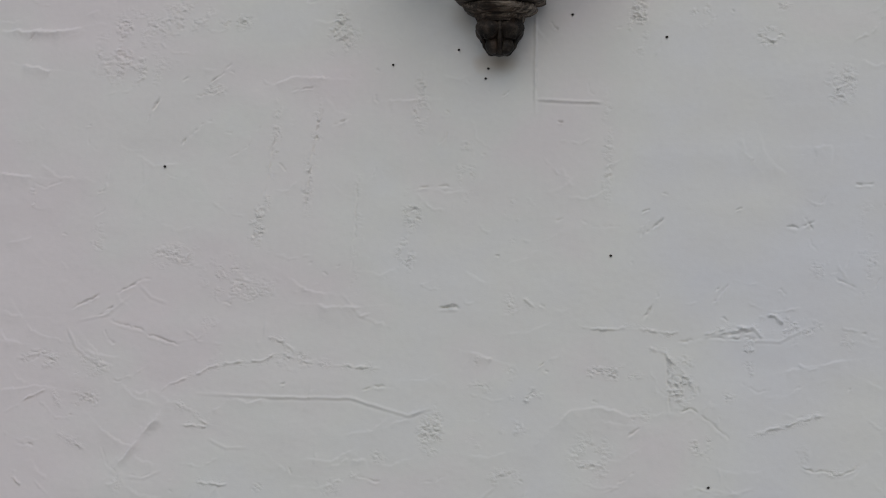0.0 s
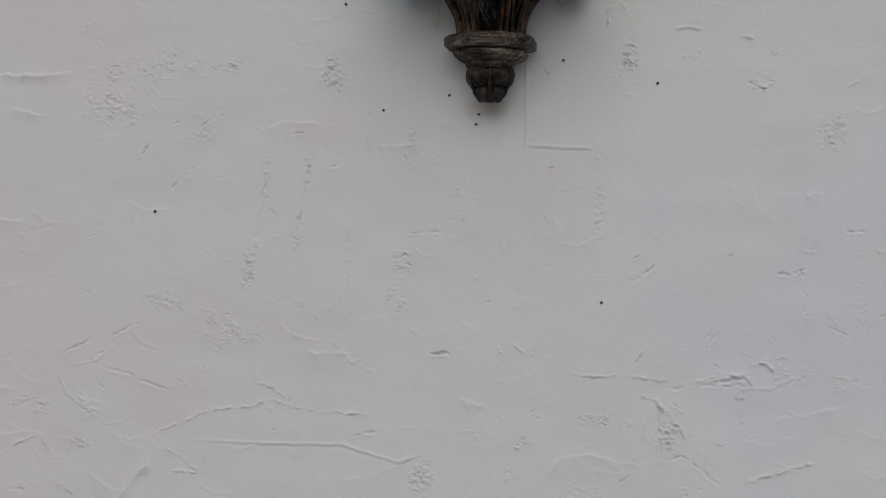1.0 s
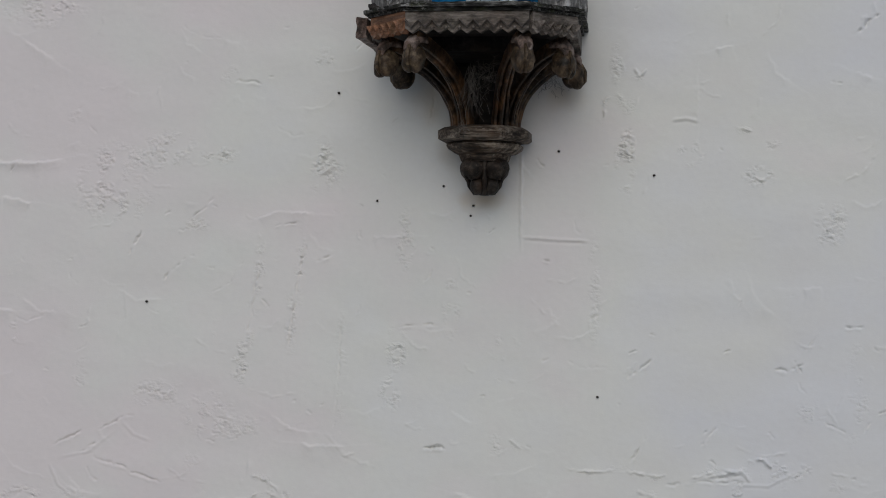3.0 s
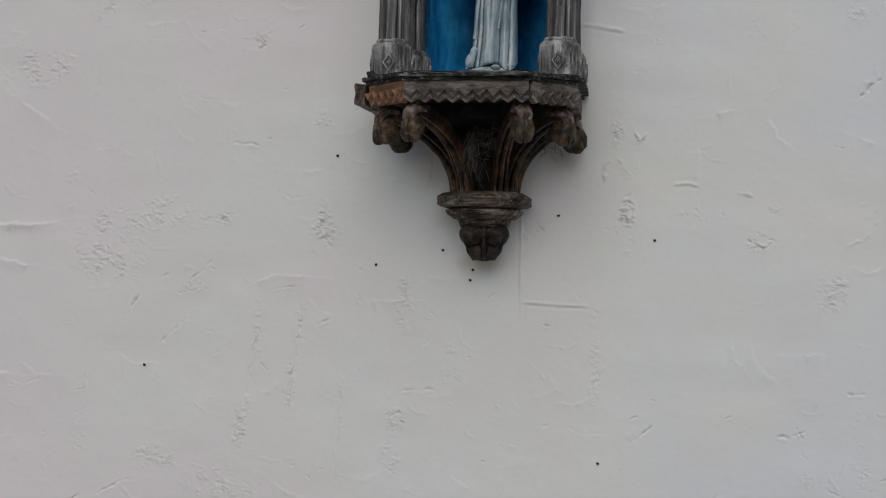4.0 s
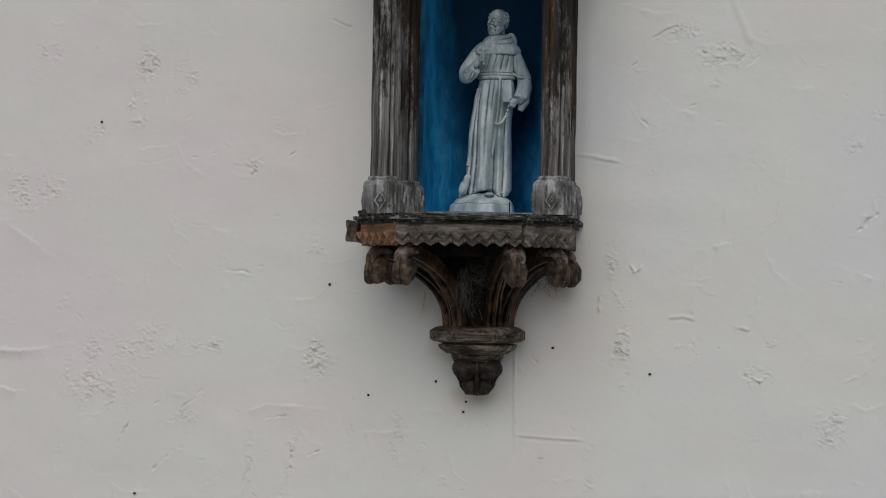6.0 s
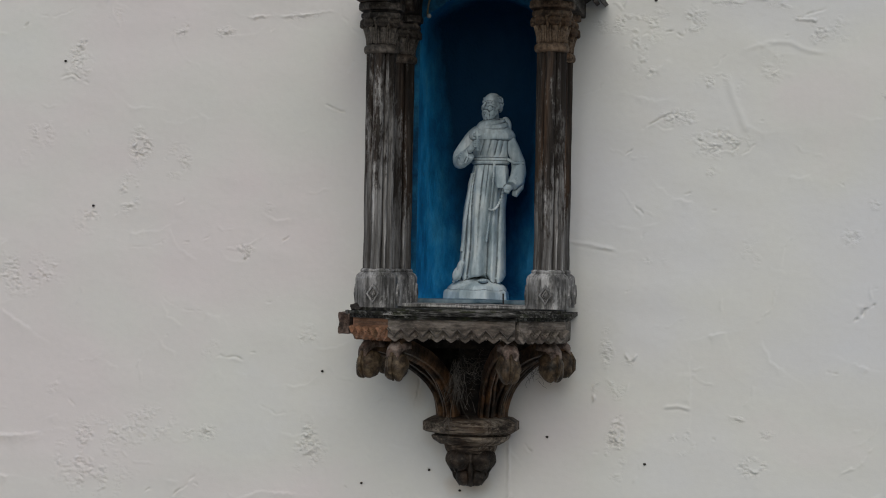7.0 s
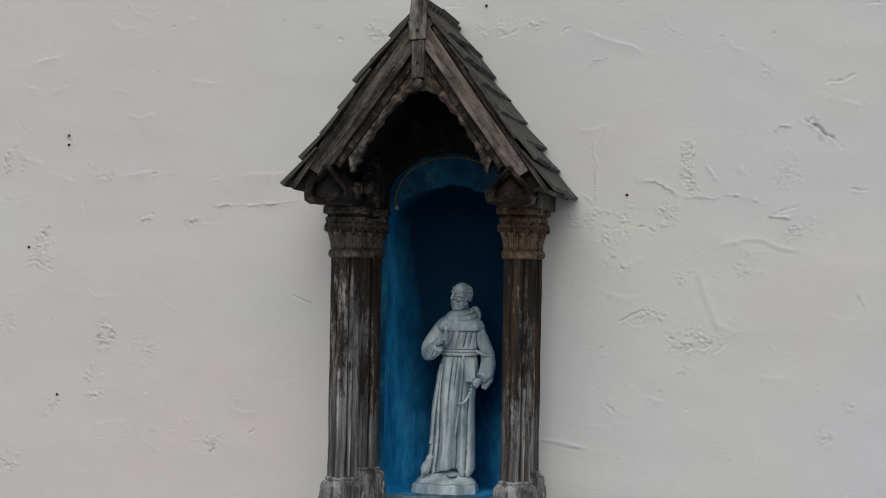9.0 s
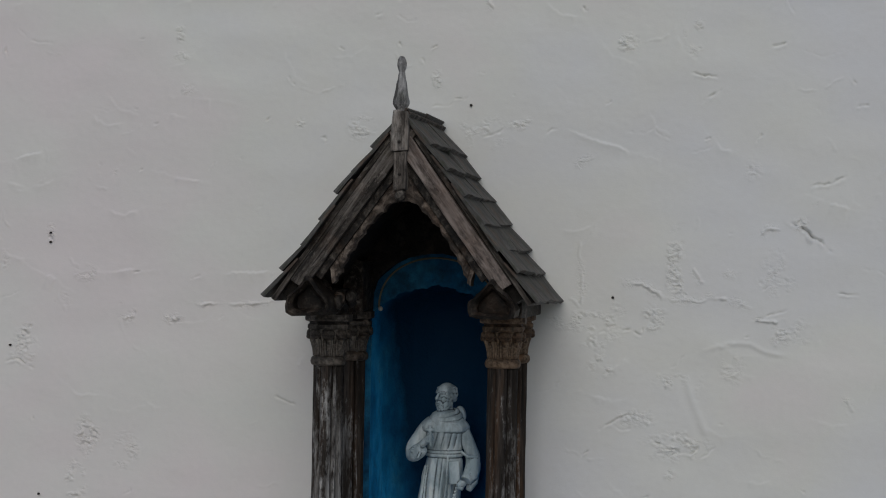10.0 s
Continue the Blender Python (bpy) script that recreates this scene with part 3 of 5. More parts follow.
groove(0.0035, 0.0028, (-0.479, -0.619), (-0.439, -0.602))
groove(0.0035, 0.0028, (-0.233, -0.793), (-0.137, -0.789))
groove(0.0035, 0.0028, (0.968, -0.773), (1.013, -0.777))
groove(0.0035, 0.0028, (0.774, -0.890), (0.819, -0.897), (0.856, -0.874))
groove(0.0035, 0.0028, (0.856, -0.851), (0.893, -0.804))
groove(0.0035, 0.0028, (0.391, -0.925), (0.452, -0.870))
groove(0.0035, 0.0028, (0.280, -0.773), (0.311, -0.754))
groove(0.0035, 0.0028, (0.157, -0.884), (0.180, -0.873))
groove(0.0035, 0.0028, (-1.103, -1.099), (-1.004, -1.057))
groove(0.0035, 0.0028, (-1.228, -1.146), (-1.153, -1.108))
groove(0.0035, 0.0028, (-1.118, -1.181), (-1.033, -1.202), (-0.916, -1.248))
groove(0.0035, 0.0028, (-1.160, -1.169), (-1.110, -1.141))
groove(0.0035, 0.0028, (-0.382, -1.361), (-0.350, -1.345), (-0.286, -1.353))
groove(0.0035, 0.0028, (-1.386, -1.538), (-1.335, -1.542))
groove(0.0035, 0.0028, (-0.587, -1.580), (-0.578, -1.600))
groove(0.0035, 0.0028, (-0.393, -1.605), (-0.328, -1.614))
groove(0.0035, 0.0028, (0.496, -1.210), (0.587, -1.197), (0.709, -1.198))
groove(0.0035, 0.0028, (0.987, -1.177), (1.039, -1.187))
groove(0.0035, 0.0028, (0.466, -1.264), (0.475, -1.403))
groove(0.0035, 0.0028, (0.475, -1.400), (0.536, -1.394), (0.606, -1.446), (0.636, -1.468))
groove(0.0035, 0.0028, (0.361, -1.475), (0.414, -1.427))
groove(0.0035, 0.0028, (0.818, -1.531), (0.864, -1.553), (0.939, -1.558), (0.983, -1.534))
groove(0.0035, 0.0028, (0.586, -1.103), (0.616, -1.069), (0.631, -1.043))
groove(0.0035, 0.0028, (0.918, -1.029), (0.971, -1.056))
groove(0.0035, 0.0028, (0.395, -1.150), (0.440, -1.079))
groove(0.0035, 0.0028, (0.332, -1.607), (0.378, -1.572))
groove(0.0035, 0.0028, (-0.202, -1.526), (-0.171, -1.521))
groove(0.0035, 0.0028, (-0.720, -0.117), (-0.647, -0.121))
groove(0.0035, 0.0028, (-0.473, -0.043), (-0.449, -0.024))
groove(0.0055, 0.0070, (1.042, 0.068), (1.020, 0.045), (0.995, 0.018))
groove(0.0035, 0.0028, (0.637, 0.464), (0.675, 0.471))
groove(0.0035, 0.0028, (0.927, -0.120), (0.949, -0.119))
groove(0.0035, 0.0032, (-0.666, 0.890), (-0.642, 0.898))
groove(0.0035, 0.0032, (-1.187, 0.653), (-1.154, 0.661), (-1.104, 0.635))
groove(0.0035, 0.0032, (-0.431, 0.576), (-0.375, 0.557))
groove(0.0035, 0.0032, (0.482, 0.774), (0.512, 0.778), (0.542, 0.762))
groove(0.0035, 0.0022, (0.820, 0.811), (0.863, 0.820), (0.907, 0.835))
groove(0.0055, 0.0085, (0.922, 1.061), (0.944, 1.042), (0.988, 1.013), (1.018, 0.989))
groove(0.0035, 0.0032, (0.434, 0.516), (0.486, 0.550), (0.508, 0.558))
groove(0.0035, 0.0032, (0.628, 0.470), (0.665, 0.463), (0.686, 0.481))
groove(0.0035, 0.0032, (0.694, 0.456), (0.726, 0.479))
groove(0.0035, 0.0032, (0.416, 0.317), (0.438, 0.288))
groove(0.0035, 0.0032, (1.036, 0.887), (1.090, 0.880))
groove(0.0035, 0.0032, (0.657, 1.439), (0.722, 1.432))
groove(0.0035, 0.0032, (0.687, 1.369), (0.730, 1.399))
groove(0.0035, 0.0032, (0.857, 1.508), (0.893, 1.522))
groove(0.0035, 0.0032, (1.057, 1.443), (1.071, 1.417))
groove(0.0035, 0.0032, (1.072, 1.361), (1.100, 1.364))
groove(0.0035, 0.0032, (0.956, 1.150), (1.054, 1.177))
groove(0.0035, 0.0032, (0.116, 1.270), (0.175, 1.296))
groove(0.0035, 0.0032, (0.272, 1.274), (0.316, 1.301))
rough(-1.066, -0.348, 0.094, 0.047, 0.0025)
rough(-1.131, -0.413, 0.039, 0.024, 0.0025)
rough(-0.916, -0.308, 0.063, 0.039, 0.0025)
rough(-1.063, -0.454, 0.094, 0.039, 0.0025)
rough(-0.765, -0.325, 0.039, 0.013, 0.0040)
rough(-0.452, -0.375, 0.039, 0.047, 0.0025)
rough(-0.230, -0.559, 0.014, 0.063, 0.0040)
rough(-0.642, -0.648, 0.008, 0.079, 0.0026)
rough(-0.663, -0.793, 0.007, 0.079, 0.0026)
rough(-0.525, -0.632, 0.008, 0.079, 0.0026)
rough(-0.549, -0.792, 0.008, 0.079, 0.0026)
rough(-0.405, -0.902, 0.009, 0.141, 0.0013)
rough(-0.248, -0.853, 0.019, 0.047, 0.0040)
rough(-0.265, -0.980, 0.019, 0.035, 0.0040)
rough(0.031, -0.882, 0.011, 0.047, 0.0040)
rough(-0.098, -0.741, 0.014, 0.063, 0.0040)
rough(0.375, -0.331, 0.017, 0.071, 0.0040)
rough(0.737, -0.372, 0.031, 0.016, 0.0040)
rough(0.553, -0.316, 0.019, 0.019, 0.0040)
rough(0.928, -0.504, 0.031, 0.044, 0.0040)
rough(1.003, -0.964, 0.020, 0.110, 0.0020)
rough(0.295, -0.692, 0.009, 0.126, 0.0020)
rough(-0.931, -0.996, 0.071, 0.025, 0.0025)
rough(-0.780, -1.051, 0.055, 0.047, 0.0025)
rough(-0.697, -1.081, 0.063, 0.024, 0.0025)
rough(-1.190, -1.307, 0.060, 0.024, 0.0025)
rough(-1.325, -1.294, 0.044, 0.016, 0.0040)
rough(-1.187, -1.404, 0.028, 0.019, 0.0040)
rough(-0.187, -1.482, 0.025, 0.041, 0.0040)
rough(0.814, -1.165, 0.050, 0.019, 0.0040)
rough(0.505, -1.333, 0.025, 0.025, 0.0040)
rough(0.561, -1.508, 0.022, 0.016, 0.0040)
rough(0.560, -1.477, 0.019, 0.006, 0.0040)
rough(0.327, -1.298, 0.071, 0.011, 0.0040)
rough(0.687, -1.260, 0.008, 0.050, 0.0040)
rough(0.261, -1.532, 0.044, 0.053, 0.0025)
rough(0.079, -1.366, 0.031, 0.013, 0.0040)
rough(-1.150, -0.942, 0.022, 0.025, 0.0040)
rough(-0.578, -1.278, 0.047, 0.022, 0.0025)
rough(-0.693, -0.905, 0.016, 0.047, 0.0040)
rough(-1.291, 0.103, 0.094, 0.047, 0.0022)
rough(-1.103, 0.255, 0.025, 0.025, 0.0035)
rough(-0.653, 0.170, 0.019, 0.013, 0.0035)
rough(-0.468, -0.052, 0.017, 0.019, 0.0035)
rough(-0.981, 0.319, 0.019, 0.035, 0.0035)
rough(-0.960, 0.454, 0.016, 0.047, 0.0035)
rough(-0.844, 0.422, 0.025, 0.041, 0.0035)
rough(0.645, 0.487, 0.057, 0.022, 0.0022)
rough(0.552, -0.307, 0.022, 0.019, 0.0035)
rough(0.379, -0.318, 0.011, 0.060, 0.0035)
rough(0.724, -0.372, 0.019, 0.016, 0.0035)
rough(0.352, -0.068, 0.013, 0.044, 0.0035)
rough(0.775, -0.288, 0.013, 0.006, 0.0035)
rough(-0.467, -0.335, 0.022, 0.047, 0.0035)
rough(-1.225, 0.935, 0.028, 0.035, 0.0040)
rough(-0.717, 0.784, 0.020, 0.014, 0.0040)
rough(-0.832, 0.784, 0.006, 0.011, 0.0040)
rough(-1.138, 0.700, 0.025, 0.041, 0.0040)
rough(-1.027, 0.818, 0.014, 0.014, 0.0040)
rough(-1.123, 0.740, 0.016, 0.011, 0.0040)
rough(-0.946, 0.461, 0.019, 0.022, 0.0040)
rough(-0.984, 0.343, 0.017, 0.035, 0.0040)
rough(-1.104, 0.258, 0.025, 0.014, 0.0040)
rough(-0.652, 0.172, 0.020, 0.014, 0.0040)
rough(0.392, 0.795, 0.079, 0.017, 0.0040)
rough(0.438, 0.758, 0.035, 0.025, 0.0025)
rough(0.570, 0.811, 0.020, 0.025, 0.0040)
rough(0.620, 0.953, 0.014, 0.066, 0.0040)
rough(0.636, 0.871, 0.009, 0.025, 0.0040)
rough(0.939, 1.056, 0.011, 0.011, 0.0040)
rough(0.883, 0.931, 0.035, 0.044, 0.0025)
rough(0.893, 0.776, 0.017, 0.025, 0.0040)
rough(0.944, 0.777, 0.017, 0.025, 0.0040)
rough(0.530, 0.550, 0.035, 0.014, 0.0040)
rough(0.439, 0.684, 0.025, 0.020, 0.0040)
rough(0.620, 0.477, 0.066, 0.025, 0.0025)
rough(0.621, 0.403, 0.009, 0.009, 0.0040)
rough(0.617, 0.648, 0.035, 0.011, 0.0040)
rough(-0.963, 0.897, 0.022, 0.013, 0.0040)
rough(-1.240, 0.103, 0.063, 0.031, 0.0025)
rough(-0.710, 1.545, 0.008, 0.014, 0.0035)
rough(-0.701, 1.484, 0.014, 0.006, 0.0035)
rough(-0.378, 1.307, 0.009, 0.006, 0.0035)
rough(0.108, 1.285, 0.063, 0.031, 0.0022)
rough(0.220, 1.308, 0.025, 0.009, 0.0035)
rough(0.489, 1.522, 0.020, 0.014, 0.0035)
rough(-0.209, 1.290, 0.025, 0.025, 0.0035)
rough(-0.007, 1.425, 0.009, 0.022, 0.0035)
rough(-1.065, 1.000, 0.006, 0.022, 0.0035)
rough(0.662, 1.551, 0.016, 0.047, 0.0035)

def stain(x0, z0, rx, rz, strength):
    d = np.hypot((GX - x0) / rx, (GZ - z0) / rz) + 0.35 * soft_noise(GX, GZ, 0.03, 41)
    STAIN[:] = np.maximum(STAIN, strength * np.clip(1 - d, 0, 1))


stain(-0.01, -0.44, 0.07, 0.05, 0.8)
stain(-0.165, -0.17, 0.05, 0.09, 0.5)
stain(0.20, -0.15, 0.06, 0.06, 0.5)
stain(-0.10, -0.30, 0.05, 0.10, 0.3)
groove(0.003, 0.0016, (-0.158, -0.11), (-0.160, -0.17), (-0.168, -0.235))

# the corner of an old patch beside the pendant, and the boldest torn edges
lap(0.012, 0.0022, (0.090, -0.340), (0.090, -0.440), (0.092, -0.545))
bead(0.0036, 0.0046, (0.092, -0.544), (0.180, -0.549), (0.277, -0.553))
bead(0.0030, 0.0028, (0.090, -0.300), (0.090, -0.440), (0.092, -0.580))
ridge(0.0055, 0.0042, (0.557, -1.201), (0.633, -1.176), (0.693, -1.168), (0.724, -1.198))
ridge(0.0055, 0.0045, (0.716, -1.144), (0.754, -1.136), (0.777, -1.166))
groove(0.0040, 0.0035, (0.630, -1.186), (0.700, -1.180))
groove(0.0045, 0.0050, (-0.170, -1.128), (-0.107, -1.127))
ridge(0.0050, 0.0036, (0.419, -1.235), (0.465, -1.241), (0.481, -1.264), (0.475, -1.387))
rough(0.508, -1.325, 0.030, 0.045, 0.0040)
groove(0.0028, 0.0026, (-0.640, -0.592), (-0.659, -0.744), (-0.674, -0.828))
groove(0.0028, 0.0030, (-0.505, -0.551), (-0.528, -0.648), (-0.549, -0.792), (-0.555, -0.864))
groove(0.0028, 0.0018, (-0.408, -0.772), (-0.411, -0.934), (-0.418, -1.029))
ridge(0.0040, 0.0024, (0.697, -1.466), (0.802, -1.425), (0.892, -1.400))
ridge(0.0040, 0.0026, (0.834, -1.538), (0.879, -1.557), (0.953, -1.555))
lap(0.020, 0.0026, (-1.105, -1.615), (-1.033, -1.520), (-0.960, -1.435))

EDGE = np.clip((np.maximum(np.maximum(-1.5 - GX, GX - 1.22), np.maximum(-1.72 - GZ, GZ - 1.66))) / 0.02, 0, 1)
RELIEF *= (1 - EDGE)


def niche_top(x):
    """The arch of the opening, a little pointed and broken along its edge."""
    u = np.clip(np.abs(np.asarray(x, float)) / NICHE_W, 0, 1)
    rag = (0.0025 * np.sin(x * 61 + 1.0) + 0.002 * np.sin(x * 137 + 2.0) + 0.0015 * np.sin(x * 290)) * (1 - u ** 4)
    return NICHE_SPRING + NICHE_RISE * (0.55 * np.sqrt(1 - u ** 2) + 0.45 * (1 - u ** 1.6)) + rag


def build_wall():
    nz, nx = GX.shape
    # keep the plaster flat against the woodwork
    near = np.clip((np.hypot(np.maximum(np.abs(GX) - 0.26, 0), np.maximum(np.maximum(GZ - 1.2, -0.1 - GZ), 0))) / 0.12, 0, 1)
    relief = RELIEF * (0.25 + 0.75 * near)
    X, Z = GX.copy(), GZ.copy()
    # draw the grid onto the edge of the opening
    i0 = np.argmin(np.abs(gx + NICHE_W))
    i1 = np.argmin(np.abs(gx - NICHE_W))
    j0 = np.argmin(np.abs(gz - NICHE_FLOOR))
    X[:, i0], X[:, i1] = -NICHE_W, NICHE_W
    Z[j0, :] = NICHE_FLOOR
    tops = {}
    for i in range(i0, i1 + 1):
        jt = int(np.argmin(np.abs(gz - float(niche_top(gx[i])))))
        tops[i] = jt
        Z[jt, i] = float(niche_top(X[0, i] if i not in (i0, i1) else NICHE_W))
    hole = np.zeros((nz - 1, nx - 1), bool)
    for i in range(i0, i1):
        hole[j0:min(tops[i], tops[i + 1]), i] = True
    verts = np.stack([X, -1.14 * relief, Z + Z0], -1).reshape(-1, 3)
    j, i = np.nonzero(~hole)
    quads = np.stack([j * nx + i, j * nx + i + 1, (j + 1) * nx + i + 1, (j + 1) * nx + i], 1)
    blue = (np.abs((GX[j, i])) < 0.205) & (GZ[j, i] > 0.04) & (GZ[j, i] < 1.2 - 1.35 * np.abs(GX[j, i]))
    # the back and the sides close the wall
    front = len(verts)
    x0, x1, z0, z1 = gx[0], gx[-1], Z0 + gz[0], Z0 + gz[-1]
    back = np.array([(x0, 0.45, z0), (x1, 0.45, z0), (x1, 0.45, z1), (x0, 0.45, z1), (x0, 0.0, z0), (x1, 0.0, z0), (x1, 0.0, z1), (x0, 0.0, z1)])
    b = front
    extra = np.array([(b + 1, b, b + 3, b + 2), (b, b + 4, b + 7, b + 3), (b + 5, b + 1, b + 2, b + 6), (b + 7, b + 6, b + 2, b + 3), (b, b + 1, b + 5, b + 4)])
    verts = np.concatenate([verts, back])
    quads = np.concatenate([quads, extra])
    me = bpy.data.meshes.new("wall_front")
    me.vertices.add(len(verts))
    me.vertices.foreach_set("co", verts.astype(np.float32).ravel())
    me.loops.add(quads.size)
    me.loops.foreach_set("vertex_index", quads.astype(np.int32).ravel())
    me.polygons.add(len(quads))
    me.polygons.foreach_set("loop_start", np.arange(0, quads.size, 4, dtype=np.int32))
    me.materials.append(PLASTER)
    me.materials.append(HOOD_SHADE_BLUE)
    me.polygons.foreach_set("material_index", np.concatenate([blue, np.zeros(len(extra), bool)]).astype(np.int32))
    me.polygons.foreach_set("use_smooth", np.ones(len(quads), bool))
    me.update(calc_edges=True)
    torn = me.attributes.new("torn", "FLOAT", "POINT")
    torn.data.foreach_set("value", np.concatenate([TORN.ravel(), np.zeros(len(back))]).astype(np.float32))
    rust = me.attributes.new("stain", "FLOAT", "POINT")
    rust.data.foreach_set("value", np.concatenate([STAIN.ravel(), np.zeros(len(back))]).astype(np.float32))
    wall = new("wall_front", me)
    tagged(wall, "white painted wall of rough trowelled plaster", "wall", kind="structure")


def build_niche():
    bm = bmesh.new()
    cols = 40
    rows = [NICHE_FLOOR + (NICHE_SPRING - NICHE_FLOOR) * k / 40 for k in range(41)]
    rings = []
    for z in rows:
        ring = []
        for i in range(cols + 1):
            a = math.pi * i / cols
            q = Vector((-NICHE_W * math.cos(a), NICHE_DEEP * math.sin(a) ** 0.75, z))
            lump = 0.005 * noise.noise(q * 14) + 0.0025 * noise.noise(q * 45)
            q.y += lump * min(1.0, 6 * math.sin(a))
            ring.append(bm.verts.new(q))
        rings.append(ring)
    for k in range(1, 11):
        f = math.pi / 2 * k / 10.5
        ring = []
        for i in range(cols + 1):
            a = math.pi * i / cols
            q = Vector((-NICHE_W * math.cos(a) * math.cos(f), NICHE_DEEP * math.sin(a) ** 0.75 * math.cos(f), NICHE_SPRING + (NICHE_RISE + 0.02) * math.sin(f)))
            ring.append(bm.verts.new(q))
        rings.append(ring)
    for a, b in zip(rings, rings[1:]):
        for i in range(cols):
            bm.faces.new((a[i], a[i + 1], b[i + 1], b[i]))
    bm.faces.new(rings[0])
    bm.faces.new(rings[-1][::-1])
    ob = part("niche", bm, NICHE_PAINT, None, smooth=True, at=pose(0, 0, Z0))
    tagged(ob, "arched wall niche with flaking blue limewash", "niche", kind="structure")


build_wall()
build_niche()

# Unseen ground; its pale grey is chosen to bounce light under the ledge.
g = bmesh.new()
bmesh.ops.create_grid(g, x_segments=40, y_segments=40, size=400)
ground = part("ground", g, GROUND)
tagged(ground, "unseen pale grey ground at the foot of the wall", "ground", kind="structure")

# ---- the shrine ----
shrine = new("wall_shrine")
settle(shrine, pose(0, 0, Z0))
tagged(shrine, "weathered oak wall shrine with gabled shingle hood", "shrine")

# corbel pendant: a four-lobed bud
PEND_Y = -0.09


def bud_lobes(a, k):
    return 1.0 + 0.10 * abs(math.cos(2 * (a + 0.65))) - 0.05


bud = lathe([(0.012, -0.436), (0.022, -0.432), (0.027, -0.420), (0.030, -0.405), (0.032, -0.385), (0.036, -0.365), (0.044, -0.345), (0.052, -0.330)], 32, 0, (0, PEND_Y), bud_lobes)
for k in range(4):
    a = math.radians(-37 + 90 * k)
    out = Vector((math.cos(a), math.sin(a), 0))
    across = Vector((-math.sin(a), math.cos(a), 0))
    axis = Vector((0, PEND_Y, 0))
    # a round leaf that bulges, with two ribs over it
    p = axis + out * 0.044
    ball((p.x, p.y, -0.364), (0.036, 0.036, 0.031), bud, 20, 14)
    for s_ in (-0.016, 0.016):
        p, q, r = axis + out * 0.064 + across * s_, axis + out * 0.078 + across * (0.7 * s_), axis + out * 0.060 + across * (0.3 * s_)
        tube([(p.x, p.y, -0.344), (q.x, q.y, -0.366), (r.x, r.y, -0.394)], 0.0042, 8, bud)
    p = axis + out * 0.026
    ball((p.x, p.y, -0.411), (0.021, 0.021, 0.024), bud, 14, 10)
    c = a + math.pi / 4
    tip = [(0.050, -0.336), (0.053, -0.356), (0.046, -0.385), (0.040, -0.410), (0.024, -0.432)]
    tube([(r * math.cos(c), PEND_Y + r * math.sin(c), z) for r, z in tip], 0.0062, 8, bud)
worn(bud, 0.0018, 0.02, 1.0)
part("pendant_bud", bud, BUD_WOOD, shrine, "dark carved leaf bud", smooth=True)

E22 = math.pi / 8
collar = lathe([(0.066, -0.346), (0.070, -0.336), (0.073, -0.326), (0.085, -0.324), (0.104, -0.313), (0.108, -0.306), (0.108, -0.301), (0.098, -0.299), (0.099, -0.296), (0.122, -0.292), (0.1315, -0.287), (0.1315, -0.265), (0.114, -0.255), (0.09, -0.251)], 8, E22, (0, PEND_Y))
bmesh.ops.subdivide_edges(collar, edges=list(collar.edges), cuts=2, use_grid_fill=True)
worn(collar, 0.0012, 0.02, 2.0)
part("collar", collar, COLLAR, shrine, "moulded eight-sided collar")

stem = lathe([(0.050, -0.253), (0.040, -0.2), (0.040, -0.12), (0.05, -0.028)], 8, E22, (0, -0.045))
part("stem", stem, RECESS_OAK, shrine)
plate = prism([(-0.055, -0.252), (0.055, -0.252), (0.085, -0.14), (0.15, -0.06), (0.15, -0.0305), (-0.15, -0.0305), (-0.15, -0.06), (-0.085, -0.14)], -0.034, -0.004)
part("back_plate", plate, RECESS_OAK, shrine)


